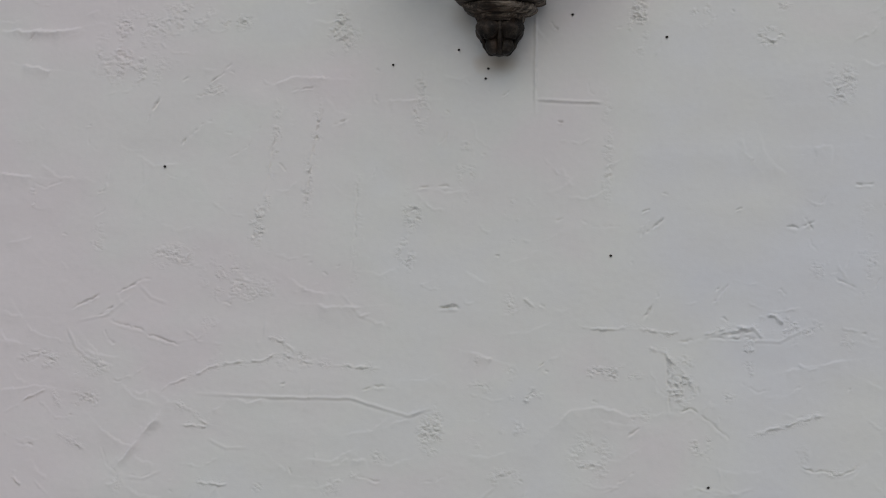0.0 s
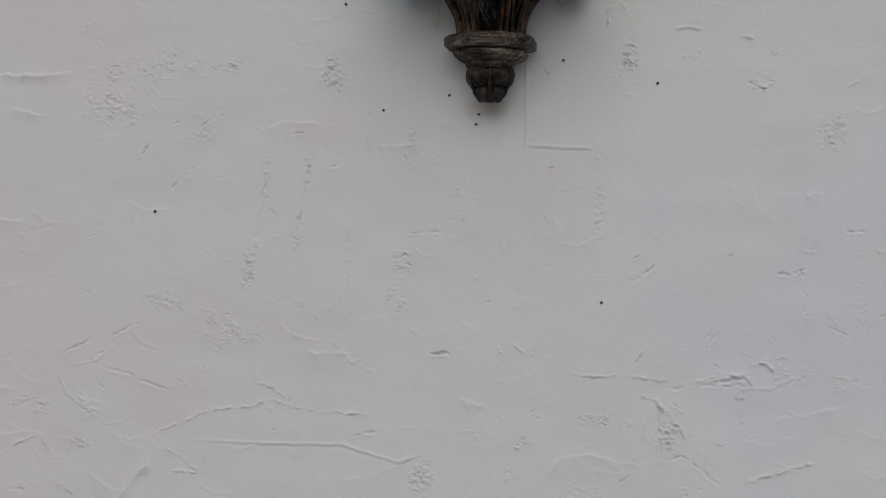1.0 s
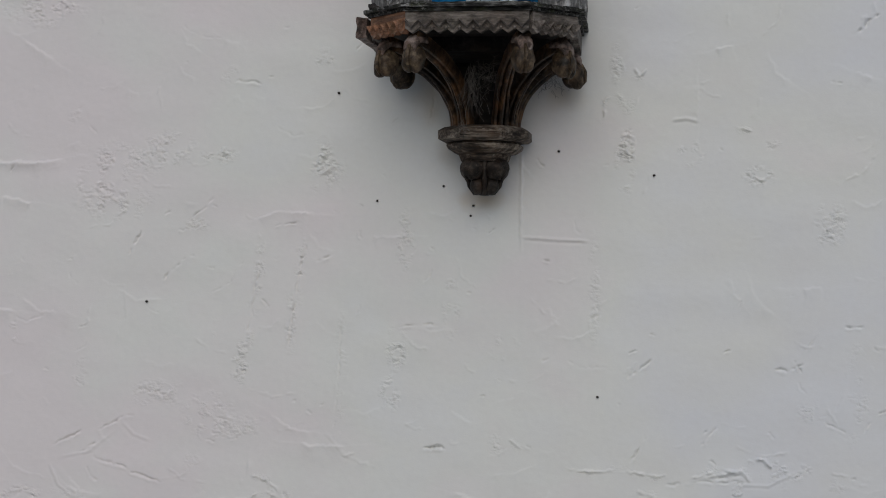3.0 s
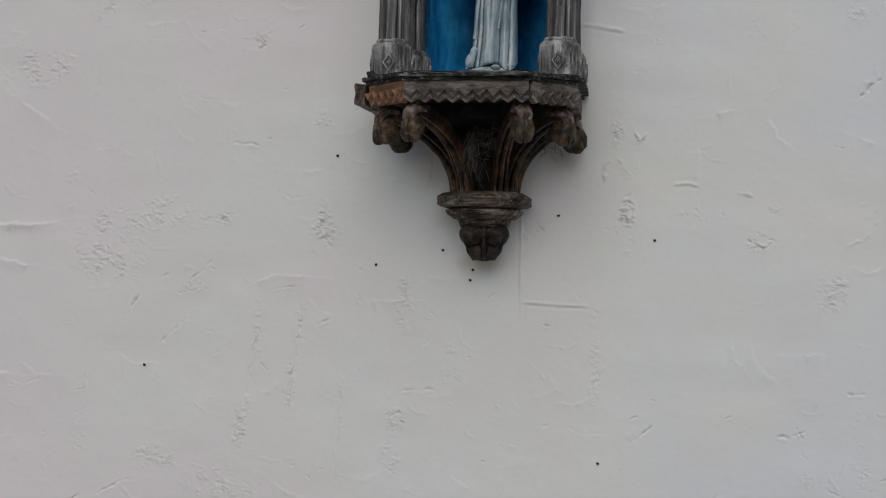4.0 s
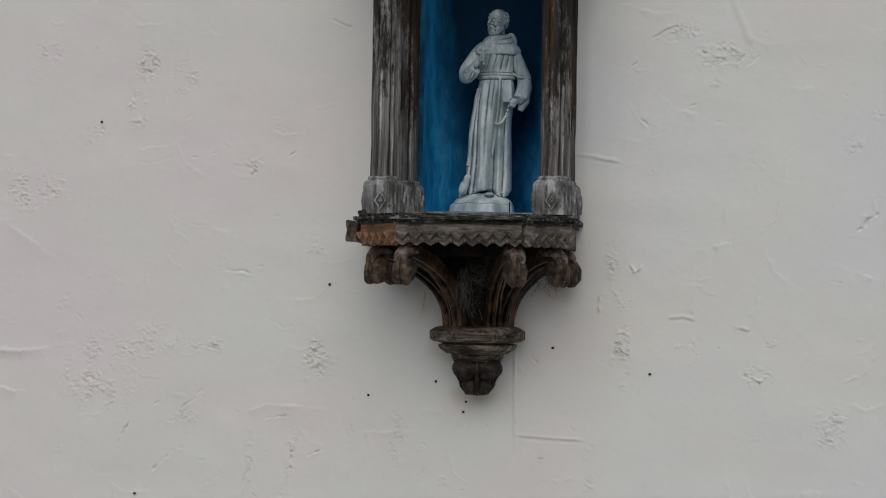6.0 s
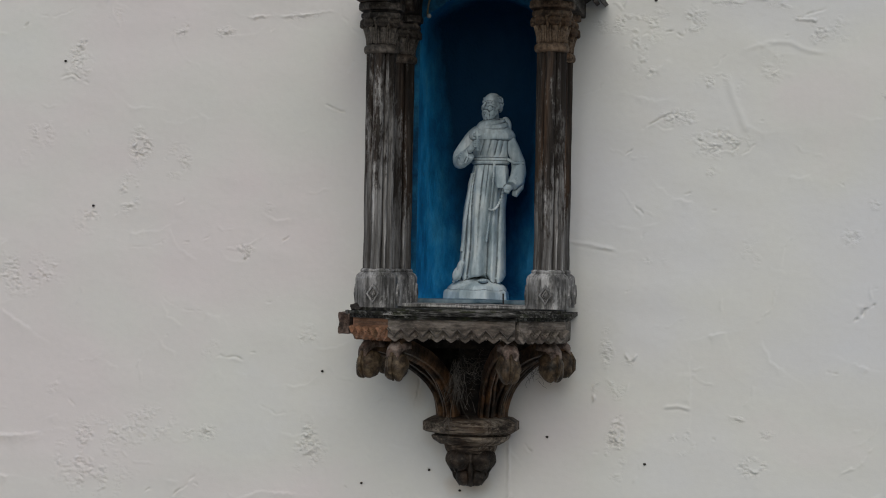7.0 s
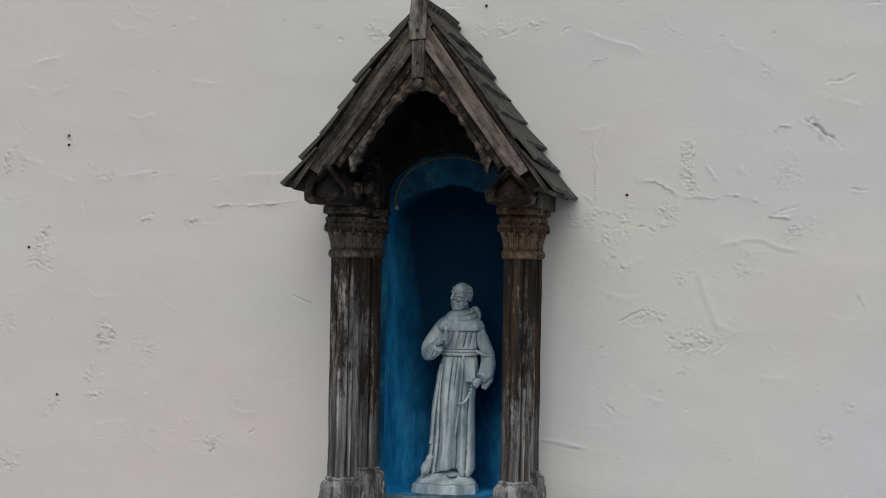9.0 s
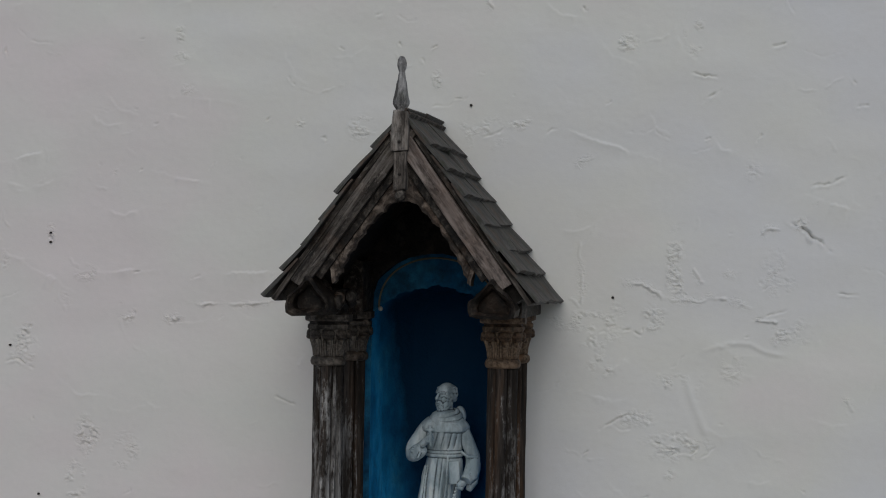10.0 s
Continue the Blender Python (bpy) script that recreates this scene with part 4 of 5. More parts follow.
def bracket(end_x, end_y, lean=0.0):
    """A curved rib from the collar up to a corner of the ledge, ending in a scroll with a leaf over it."""
    c = Vector((0, PEND_Y, 0))
    out = Vector((end_x, end_y - PEND_Y, 0))
    reach = out.length
    out.normalize()
    across = Vector((-out.y, out.x, 0))
    first_way = Vector((out.x * 1.8, out.y, 0)).normalized()
    start = c + first_way * 0.086
    path = bezier(start + Vector((0, 0, -0.252)), start + first_way * 0.004 + Vector((0, 0, -0.165)), c + out * (0.085 + 0.45 * (reach - 0.085)) + Vector((0, 0, -0.098)), c + out * (reach + 0.004) + Vector((0, 0, -0.072)), 18)
    bm = bmesh.new()
    rows = []
    section = [(-0.017, 0.034), (-0.018, 0.008), (-0.017, 0.000), (-0.011, -0.002), (-0.007, 0.004), (-0.005, -0.006), (0.000, -0.010), (0.005, -0.006), (0.007, 0.004), (0.011, -0.002), (0.017, 0.000), (0.018, 0.008), (0.017, 0.034)]
    for k, p in enumerate(path):
        d = (path[min(k + 1, 18)] - path[max(k - 1, 0)]).normalized()
        up = across.cross(d)
        if up.z < 0:
            up = -up
        rows.append([bm.verts.new(p + across * u + up * w) for u, w in section])
    for a, b in zip(rows, rows[1:]):
        for i in range(len(section)):
            j = (i + 1) % len(section)
            bm.faces.new((a[i], a[j], b[j], b[i]))
    bm.faces.new(rows[0][::-1])
    bm.faces.new(rows[-1])
    worn(bm, 0.002, 0.04, end_x * 30)
    rib = part("bracket", bm, CORBEL, shrine)
    turn = Matrix.Rotation(math.atan2(out.y, out.x), 4, "Z")
    tip = c + out * (reach - 0.006)
    sc = ball(tip + Vector((0, 0, -0.107)), (0.032, 0.031, 0.037), None, 20, 14, turn)
    low = tip + out * 0.010 + Vector((0, 0, -0.120))
    ball(low + across * 0.011, (0.020, 0.017, 0.026), sc, 14, 10, turn)
    ball(low - across * 0.011, (0.020, 0.017, 0.026), sc, 14, 10, turn)
    tube([tip + out * r + Vector((0, 0, z)) for r, z in ((0.024, -0.076), (0.034, -0.098), (0.032, -0.122), (0.018, -0.144))], 0.0058, 8, sc, (0.7, 1.0, 0.9, 0.5))
    worn(sc, 0.004, 0.022, 3 + end_y * 20)
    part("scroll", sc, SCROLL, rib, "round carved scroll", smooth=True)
    leaf = bmesh.new()
    lines = []
    for k in range(8):
        f = k / 7
        p = tip + out * (-0.032 + 0.066 * math.sin(1.45 * f) - 0.010 * f * f) + Vector((0, 0, -0.060 - 0.055 * max(0, f - 0.35) ** 1.4))
        w = 0.024 * (1 - 0.45 * f ** 3)
        lines.append([leaf.verts.new(p + across * (w * u) + Vector((0, 0, 0.007 * (1 - u * u) + dz))) for u, dz in ((-1, -0.007), (-0.9, 0.004), (-0.35, 0.009), (0, 0.006), (0.35, 0.009), (0.9, 0.004), (1, -0.007), (0.4, -0.012), (-0.4, -0.012))])
    for a, b in zip(lines, lines[1:]):
        for i in range(9):
            leaf.faces.new((a[i], a[(i + 1) % 9], b[(i + 1) % 9], b[i]))
    leaf.faces.new(lines[0][::-1])
    leaf.faces.new(lines[-1])
    worn(leaf, 0.003, 0.025, 5 + end_x * 9)
    part("leaf", leaf, LEAFWOOD, rib, "worn grey-brown leaf", smooth=True)


for ex, ey in ((-0.142, -0.440), (0.142, -0.440), (-0.232, -0.345), (0.236, -0.320), (-0.236, -0.075), (0.240, -0.075)):
    bracket(ex, ey)

# the ledge: two thin boards with worn rims over a soffit
FRONT_X, SIDE_X, WALL_X, FRONT_Y, SIDE_Y = 0.158, 0.270, 0.250, -0.471, -0.353


def ledge_outline(grow):
    d = grow
    return [(-WALL_X - d, -0.004), (-SIDE_X - d, SIDE_Y - 0.41 * d), (-FRONT_X - 0.41 * d, FRONT_Y - d), (FRONT_X + 0.41 * d, FRONT_Y - d), (SIDE_X + d, SIDE_Y - 0.41 * d), (WALL_X + d, -0.004)]


def board(grow, z0, z1, seed, rag=0.004):
    pts = ledge_outline(grow)
    fine = []
    for (ax, ay), (bx, by) in zip(pts, pts[1:]):
        n = max(2, int(math.hypot(bx - ax, by - ay) / 0.012))
        fine += [(ax + (bx - ax) * k / n, ay + (by - ay) * k / n) for k in range(n)]
    fine.append(pts[-1])
    bm = prism(fine, z0, z1, None, "z")
    worn(bm, rag, 0.02, seed)
    return bm


part("ledge_board", board(-0.012, 0.0265, 0.0338, 6.0, 0.0015), LEDGE, shrine)
part("ledge_board", board(0.018, 0.0175, 0.0262, 4.0, 0.0034), LEDGE, shrine, "mossy weathered ledge board")
part("ledge_board", board(0.007, 0.0080, 0.0172, 9.0, 0.0025), LEDGE, shrine)
part("soffit", prism(ledge_outline(-0.024), -0.030, 0.0005, None, "z"), RECESS_OAK, shrine)
part("soffit_block", prism([(-0.20, -0.004), (-0.20, -0.20), (-0.12, -0.28), (0.12, -0.28), (0.20, -0.20), (0.20, -0.004)], -0.068, -0.0305, None, "z"), RECESS_OAK, shrine)
inner = box(-0.168, 0.168, -0.245, -0.002, 0.0345, 0.044, 0.002, 6)
part("inner_board", worn(inner, 0.003, 0.04, 3.0), BASE_WOOD, shrine, "grey board laid on the ledge")
lip = box(-0.170, 0.170, -0.012, 0.02, 0.044, NICHE_FLOOR + 0.003, 0.003, 5)
part("niche_lip", worn(lip, 0.004, 0.03, 6.0), LIP, shrine, "blue painted lip of the niche floor")


def fascia(name, p, q, teeth, material, label="", carved=True):
    """A board between two corners with a sawtooth lower edge, a raised zigzag and studs."""
    p, q = Vector((*p, 0)), Vector((*q, 0))
    along = q - p
    n = along.length
    m = Matrix.Translation(p) @ Matrix.Rotation(math.atan2(along.y, along.x), 4, "Z")
    low = -0.036
    pts = [(0, 0.0078), (0, low)]
    step = n / teeth
    for k in range(teeth):
        pts += [(step * (k + 0.5), low - 0.012), (step * (k + 1), low)]
    pts += [(n, 0.0078)]
    bm = prism(pts, 0.0, 0.02)
    ob = part(name, bm, material, shrine, label, at=m)
    if carved:
        line = []
        for k in range(teeth):
            line += [(step * k, -0.016), (step * (k + 0.5), -0.034)]
        line.append((n, -0.016))
        z = bmesh.new()
        h = 0.0050
        bars = [[z.verts.new((x, y, zz + d)) for y, d in ((0.001, -h), (-0.014, 0.0008), (0.001, h))] for x, zz in line]
        for p, q in zip(bars, bars[1:]):
            for i in range(3):
                z.faces.new((p[i], p[(i + 1) % 3], q[(i + 1) % 3], q[i]))
        z.faces.new(bars[0])
        z.faces.new(bars[-1])
        worn(z, 0.0012, 0.01, n * 7)
        part("zigzag", z, material, ob)
        for k in range(teeth - 1):
            s = bmesh.new()
            rim = [s.verts.new((step * (k + 1) + 0.0072 * cx, 0.002, -0.0335 + 0.0078 * cz)) for cx, cz in ((1, 0), (0, 1), (-1, 0), (0, -1))]
            top = [s.verts.new((step * (k + 1) + 0.0030 * cx, -0.0075, -0.0335 + 0.0034 * cz)) for cx, cz in ((1, 0), (0, 1), (-1, 0), (0, -1))]
            for i in range(4):
                s.faces.new((rim[i], rim[(i + 1) % 4], top[(i + 1) % 4], top[i]))
            s.faces.new(top)
            s.faces.new(rim[::-1])
            part("stud", s, material, ob)
    return ob


fascia("fascia_board", (-FRONT_X, FRONT_Y), (FRONT_X, FRONT_Y), 9, FASCIA, "grey board carved with a zigzag")
fascia("fascia_board", (-SIDE_X, SIDE_Y), (-FRONT_X - 0.001, FRONT_Y + 0.001), 5, RED_BOARD, "reddish bare board carved with a zigzag")
fascia("fascia_board", (FRONT_X + 0.009, FRONT_Y + 0.007), (SIDE_X, SIDE_Y), 5, FASCIA, "grey-green board carved with a zigzag")
fascia("side_board", (-WALL_X, 0.0), (-SIDE_X, SIDE_Y), 10, FASCIA, carved=False)
fascia("side_board", (SIDE_X, SIDE_Y), (WALL_X, 0.0), 10, FASCIA, carved=False)
stub = box(-0.320, -0.291, -0.300, -0.001, -0.036, 0.020, 0.004, 4)
part("loose_board", worn(stub, 0.005, 0.02, 8.0), LEAFWOOD, shrine, "loose reddish-brown side board")


# ---- columns: base, clustered shaft, ring and leaf capital ----
def shaft_lobes(a, k):
    """The outline of stout and thin rolls in turn, with deep hollows between them."""
    best = 0.0165
    for q in range(8):
        centre, roll = (0.0260, 0.0146) if q % 2 == 0 else (0.0335, 0.0042)
        d = a - math.pi / 4 * q
        inside = roll ** 2 - (centre * math.sin(d)) ** 2
        if math.cos(d) > 0 and inside > 0:
            best = max(best, centre * math.cos(d) + math.sqrt(inside))
    return best / 0.0410


def make_column(SHAFT, CARVED):
    prof = [(0.0410, 0.118 + (0.690 - 0.118) * k / 30) for k in range(31)]
    sh = lathe(prof, 200, math.pi / 4 * 0, (0, 0), shaft_lobes)
    worn(sh, 0.0018, 0.07, 2.5)
    worn(sh, 0.0008, 0.02, 1.5)
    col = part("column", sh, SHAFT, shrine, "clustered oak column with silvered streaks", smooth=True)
    b = lathe([(0.0600, 0.033), (0.0605, 0.070), (0.0605, 0.108), (0.0565, 0.116), (0.0500, 0.121), (0.0455, 0.1235), (0.0470, 0.128), (0.043, 0.132)], 8, E22, (0, 0), lambda a, k: 1.0)
    bmesh.ops.subdivide_edges(b, edges=list(b.edges), cuts=2, use_grid_fill=True)
    worn(b, 0.0013, 0.02, 4.4)
    part("base", b, BASE_WOOD, col, "grey carved base")
    lz = bmesh.new()
    loops = []
    for size, depth in ((1.0, 0.000), (0.86, -0.0055), (0.66, -0.0055), (0.52, 0.001), (0.25, 0.000), (0.12, -0.004)):
        loops.append([lz.verts.new((0.019 * size * cx, depth, 0.028 * size * cz)) for cx, cz in ((1, 0), (0, 1), (-1, 0), (0, -1))])
    for p, q in zip(loops, loops[1:]):
        for i in range(4):
            lz.faces.new((p[i], p[(i + 1) % 4], q[(i + 1) % 4], q[i]))
    lz.faces.new(loops[-1])
    lozenge = mesh_of("lozenge", lz, BASE_WOOD)
    for face in (0, 90, -90):
        o = new("lozenge", lozenge)
        o.parent = col
        o.matrix_basis = Matrix.Rotation(math.radians(face), 4, "Z") @ Matrix.Translation((0, -0.0562, 0.068))
    r = lathe([(0.036, 0.680), (0.043, 0.682), (0.0465, 0.686), (0.0478, 0.692), (0.0468, 0.698), (0.043, 0.703), (0.036, 0.706)], 32, 0, (0, 0))
    worn(r, 0.0012, 0.02, 7.7)
    part("ring", r, CARVED, col, smooth=True)
    c = lathe([(0.037, 0.703), (0.0355, 0.714), (0.036, 0.728), (0.039, 0.742), (0.044, 0.756), (0.048, 0.772)], 40, 0, (0, 0))
    worn(c, 0.0012, 0.018, 3.1)
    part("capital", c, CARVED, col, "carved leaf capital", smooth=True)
    # each leaf: a ribbed tongue against the bell that curls over into a broad knob
    lf = tube([(0.0375, 0, 0.705), (0.0375, 0, 0.722), (0.0405, 0, 0.740), (0.046, 0, 0.752)], 0.0095, 10, None, (0.5, 0.95, 1.1, 1.0), 0.55)
    ball((0.0485, 0, 0.7600), (0.0125, 0.0180, 0.0120), lf, 16, 12)
    ball((0.0535, 0, 0.7530), (0.0075, 0.0140, 0.0075), lf, 14, 10)
    for s_ in (-0.0075, 0.0075):
        tube([(0.0370, s_, 0.706), (0.0375, s_ * 1.15, 0.726), (0.0430, s_ * 1.3, 0.746)], 0.0026, 6, lf)
    worn(lf, 0.0018, 0.016, 3.7)
    leaf = mesh_of("leaf", lf, CARVED, True)
    stalk = mesh_of("stalk", tube([(0.0385, 0, 0.704), (0.0370, 0, 0.724), (0.0420, 0, 0.746), (0.0490, 0, 0.7725)], 0.0040, 8, None, (1.2, 0.8, 0.9, 1.6)), CARVED, True)
    for k in range(8):
        o = new("leaf", leaf)
        o.parent = col
        o.matrix_basis = Matrix.Rotation(math.pi / 4 * k + math.pi / 16, 4, "Z")
        o = new("stalk", stalk)
        o.parent = col
        o.matrix_basis = Matrix.Rotation(math.pi / 4 * (k + 0.5) + math.pi / 16, 4, "Z")
    ab = lathe([(0.046, 0.768), (0.0560, 0.771), (0.0590, 0.776), (0.0585, 0.783), (0.0535, 0.786), (0.0535, 0.789), (0.0640, 0.792), (0.0650, 0.797), (0.0645, 0.808), (0.060, 0.8115)], 8, E22, (0, 0))
    bmesh.ops.subdivide_edges(ab, edges=list(ab.edges), cuts=1, use_grid_fill=True)
    part("abacus", worn(ab, 0.0016, 0.02, 6.2), CARVED, col)
    return col


COLUMN_X = 0.2205
grey = make_column(SHAFT, CAPITAL_GREY)
SLIM = Matrix.Diagonal((0.93, 0.93, 1, 1))
settle(grey, pose(-COLUMN_X, -0.300, 0) @ SLIM)
copy_thing(grey, pose(-COLUMN_X + 0.006, -0.056, 0.002, 0, 0, 180))
brown = make_column(SHAFT_BROWN, CAPITAL_BROWN)
settle(brown, pose(COLUMN_X - 0.002, -0.300, 0.004) @ SLIM)
copy_thing(brown, pose(COLUMN_X - 0.009, -0.056, 0.006, 0, 0, 180))

# ---- hood ----
APEX, EAVE_X, EAVE_Z, HOOD_Y = 1.309, 0.327, 0.850, -0.530
SLOPE = math.atan2(APEX - EAVE_Z, EAVE_X)
RUN = math.hypot(APEX - EAVE_Z, EAVE_X)


def slope_frame(side):
    """Local x runs down the slope from the ridge, y along the ridge towards the wall, z out of the roof."""
    d = Vector((side * math.cos(SLOPE), 0, -math.sin(SLOPE)))
    y = Vector((0, 1, 0))
    up = Vector((side * math.sin(SLOPE), 0, math.cos(SLOPE)))
    m = Matrix.Identity(4)
    m.col[0], m.col[1], m.col[2] = (*d, 0), (*y, 0), (*up, 0)
    m.col[3] = (0, 0, APEX, 1)
    return m


for side in (-1, 1):
    m = slope_frame(side)
    slab = box(0.0, RUN - 0.006, HOOD_Y + 0.006, -0.002, -0.022, -0.010, 0.002, 4)
    roof = part("roof_deck", worn(slab, 0.002, 0.06, side), BARGE, shrine, at=m)
    under = box(0.03, RUN - 0.03, HOOD_Y + 0.03, -0.002, -0.06, -0.022, 0.0, 0)
    part("rafter_panel", under, RECESS_OAK, shrine, at=m)
    bb = box(0.030, RUN - 0.072, HOOD_Y - 0.004, HOOD_Y + 0.020, -0.064, -0.0245, 0.004, 6)
    part("barge_board", worn(bb, 0.0025, 0.05, 3 + side), BARGE if side < 0 else PINK_BARGE, shrine, "weathered barge board", at=m)
    fillet = box(0.075, RUN - 0.115, HOOD_Y + 0.012, HOOD_Y + 0.028, -0.082, -0.0645, 0.003, 4)
    part("fillet", worn(fillet, 0.002, 0.04, 5 + side), CARVED, shrine, at=m)
    # scalloped tracery under the barge board
    tr = bmesh.new()
    arch = [(0.0, 1.088), (0.030, 1.082), (0.060, 1.052), (0.090, 1.020), (0.117, 0.980), (0.140, 0.940), (0.155, 0.908), (0.166, 0.886)]
    fine = []
    for (ax, az), (bx, bz) in zip(arch, arch[1:]):
        fine += [(ax + (bx - ax) * k / 8, az + (bz - az) * k / 8) for k in range(8)]
    fine.append(arch[-1])
    rows = []
    total = len(fine) - 1
    for k, (x, z) in enumerate(fine):
        bite = 0.0055 * abs(math.sin(math.pi * k / total * 8.5)) + 0.004 * noise.noise(Vector((k * 0.9, side, 0)))
        x2 = x + 0.72 * (bite - 0.004)
        z2 = z + 0.55 * (bite - 0.004)
        top_z = APEX - 0.118 - x2 * math.tan(SLOPE) * 1.0
        top = (x2 + 0.0, max(top_z, z2 + 0.012))
        row = []
        for f in (0.0, 0.18, 0.45, 1.0):
            px_, pz_ = x2 + (top[0] + 0.03 * f - x2) * f, z2 + (top[1] - z2) * f
            dip = (-0.014, -0.020, -0.010, -0.008)[(0.0, 0.18, 0.45, 1.0).index(f)]
            row.append((tr.verts.new((side * px_, HOOD_Y + 0.032 + dip, pz_)), tr.verts.new((side * px_, HOOD_Y + 0.058, pz_))))
        rows.append(row)
    for a, b in zip(rows, rows[1:]):
        for i in range(3):
            tr.faces.new((a[i][0], a[i + 1][0], b[i + 1][0], b[i][0]))
            tr.faces.new((a[i][1], b[i][1], b[i + 1][1], a[i + 1][1]))
        tr.faces.new((a[0][0], b[0][0], b[0][1], a[0][1]))
        tr.faces.new((a[3][0], a[3][1], b[3][1], b[3][0]))
    for r in (rows[0], rows[-1]):
        for i in range(3):
            tr.faces.new((r[i][0], r[i][1], r[i + 1][1], r[i + 1][0]))
    worn(tr, 0.0018, 0.012, 11 + side)
    part("arch_tracery", tr, TRACERY, shrine, "carved scalloped arch board")
    # wall plate from the front capital to the wall
    plate = box(side * 0.232 - 0.045, side * 0.232 + 0.045, -0.410, -0.002, 0.811, 0.872, 0.004, 3)
    part("wall_plate", worn(plate, 0.003, 0.04, side * 2), CARVED, shrine)
    # pointed leaf block on the end of the plate
    kx = side * 0.222
    outline = [(-0.036, 0.811), (-0.052, 0.817), (-0.056, 0.834), (-0.048, 0.856), (-0.026, 0.880), (-0.004, 0.904), (0.004, 0.904), (0.026, 0.880), (0.048, 0.856), (0.056, 0.834), (0.052, 0.817), (0.036, 0.811)]
    kn = prism([(kx + 0.9 * x, z) for x, z in outline], -0.404, -0.380)
    loop = []
    for x, z in outline:
        x2, z2 = x * 0.64, 0.845 + (z - 0.845) * 0.60
        loop.append([kn.verts.new((kx + px_, y, pz_)) for px_, y, pz_ in ((x, -0.452, z), (x * 0.97, -0.540, z - 0.001), (0.5 * (x + x2), -0.549, 0.5 * (z + z2)), (x2, -0.536, z2), (x2 * 0.9, -0.512, z2))])
    for a, b in zip(loop, loop[1:] + loop[:1]):
        for i in range(4):
            kn.faces.new((a[i], a[i + 1], b[i + 1], b[i]))
    kn.faces.new([row[4] for row in loop])
    bmesh.ops.subdivide_edges(kn, edges=list(kn.edges), cuts=1, use_grid_fill=True)
    worn(kn, 0.005, 0.03, 20 + side)
    part("leaf_block", kn, BUD_WOOD, shrine, "dark pointed leaf carving")
    rear = box(side * 0.192 - 0.026, side * 0.192 + 0.026, -0.150, -0.006, 0.8125, 0.945, 0.004, 3)
    part("rear_block", worn(rear, 0.006, 0.03, side * 5), CARVED, shrine)
    for k in range(6):
        knob = ball((side * (0.165 + 0.008 * (k % 3)), -0.46 + 0.05 * k, 0.84 + 0.014 * (k % 2)), (0.013, 0.018, 0.017), None, 10, 7)
        part("carved_knob", worn(knob, 0.006, 0.02, 2 + side), CARVED, shrine)

back = bmesh.new()
inner_arc, outer_arc = [], []
for k in range(33):
    a = math.pi * k / 32
    inner_arc.append((-0.172 * math.cos(a), 0.815 + 0.150 * math.sin(a) ** 0.85))
    x = -0.23 * math.cos(a)
    outer_arc.append((x, max(inner_arc[-1][1] + 0.004, APEX - 0.055 - abs(x) * math.tan(SLOPE))))
rows = [[back.verts.new((x, y, z)) for x, z, y in ((*p, -0.030), (*q, -0.030), (*q, -0.006), (*p, -0.006))] for p, q in zip(inner_arc, outer_arc)]
for a, b in zip(rows, rows[1:]):
    for i in range(4):
        back.faces.new((a[i], a[(i + 1) % 4], b[(i + 1) % 4], b[i]))
back.faces.new(rows[0][::-1])
back.faces.new(rows[-1])
part("back_panel", worn(back, 0.003, 0.03, 4.0), RECESS_OAK, shrine, "dark panel behind the arch")

post = box(-0.0245, 0.0165, -0.552, -0.505, 1.203, 1.299, 0.005, 3)
for v in post.verts:
    v.co.x = -0.004 + (v.co.x + 0.004) * (1.06 - 0.26 * max(0, v.co.z - 1.24) / 0.06)
part("king_post", worn(post, 0.0025, 0.03, 2.0), POST, shrine, "grey-brown king post")
peg = ball((-0.004, -0.553, 1.224), (0.004, 0.003, 0.004), None, 8, 6)
part("peg", peg, IRON, shrine)
peg = ball((-0.003, -0.5475, 1.148), (0.004, 0.003, 0.004), None, 8, 6)
part("peg", peg, IRON, shrine)
low = box(-0.0175, 0.0120, -0.547, -0.51, 1.112, 1.2025, 0.004, 3)
part("post_drop", worn(low, 0.0025, 0.03, 5.0), POST, shrine)
drop = ball((-0.002, -0.532, 1.099), (0.0135, 0.0135, 0.0155), None, 14, 10)
part("drop_ball", worn(drop, 0.002, 0.01, 1.0), CARVED, shrine, smooth=True)
fin = lathe([(0.012, 1.297), (0.0135, 1.303), (0.020, 1.314), (0.0205, 1.322), (0.0165, 1.340), (0.0125, 1.362), (0.0085, 1.384), (0.0075, 1.391), (0.0105, 1.400), (0.0120, 1.410), (0.0105, 1.420), (0.005, 1.428)], 8, E22, (-0.0045, -0.530))
bmesh.ops.subdivide_edges(fin, edges=list(fin.edges), cuts=1, use_grid_fill=True)
part("finial", worn(fin, 0.0015, 0.012, 6.0), BASE_WOOD, shrine, "turned silvered finial")

# ---- statue: one plain figure of painted stone ----
def flowing(points, taper, n=5):
    """A smooth path through the points, with its thickness."""
    pts, thick = [], []
    q = [Vector(p) for p in points]
    for k in range(len(q) - 1):
        a, b, c, d = q[max(k - 1, 0)], q[k], q[k + 1], q[min(k + 2, len(q) - 1)]
        for i in range(n):
            t = i / n
            pts.append(0.5 * (2 * b + (c - a) * t + (2 * a - 5 * b + 4 * c - d) * t * t + (3 * b - a - 3 * c + d) * t ** 3))
            thick.append(taper[k] + (taper[k + 1] - taper[k]) * t)
    return pts + [q[-1]], tuple(thick) + (taper[-1],)


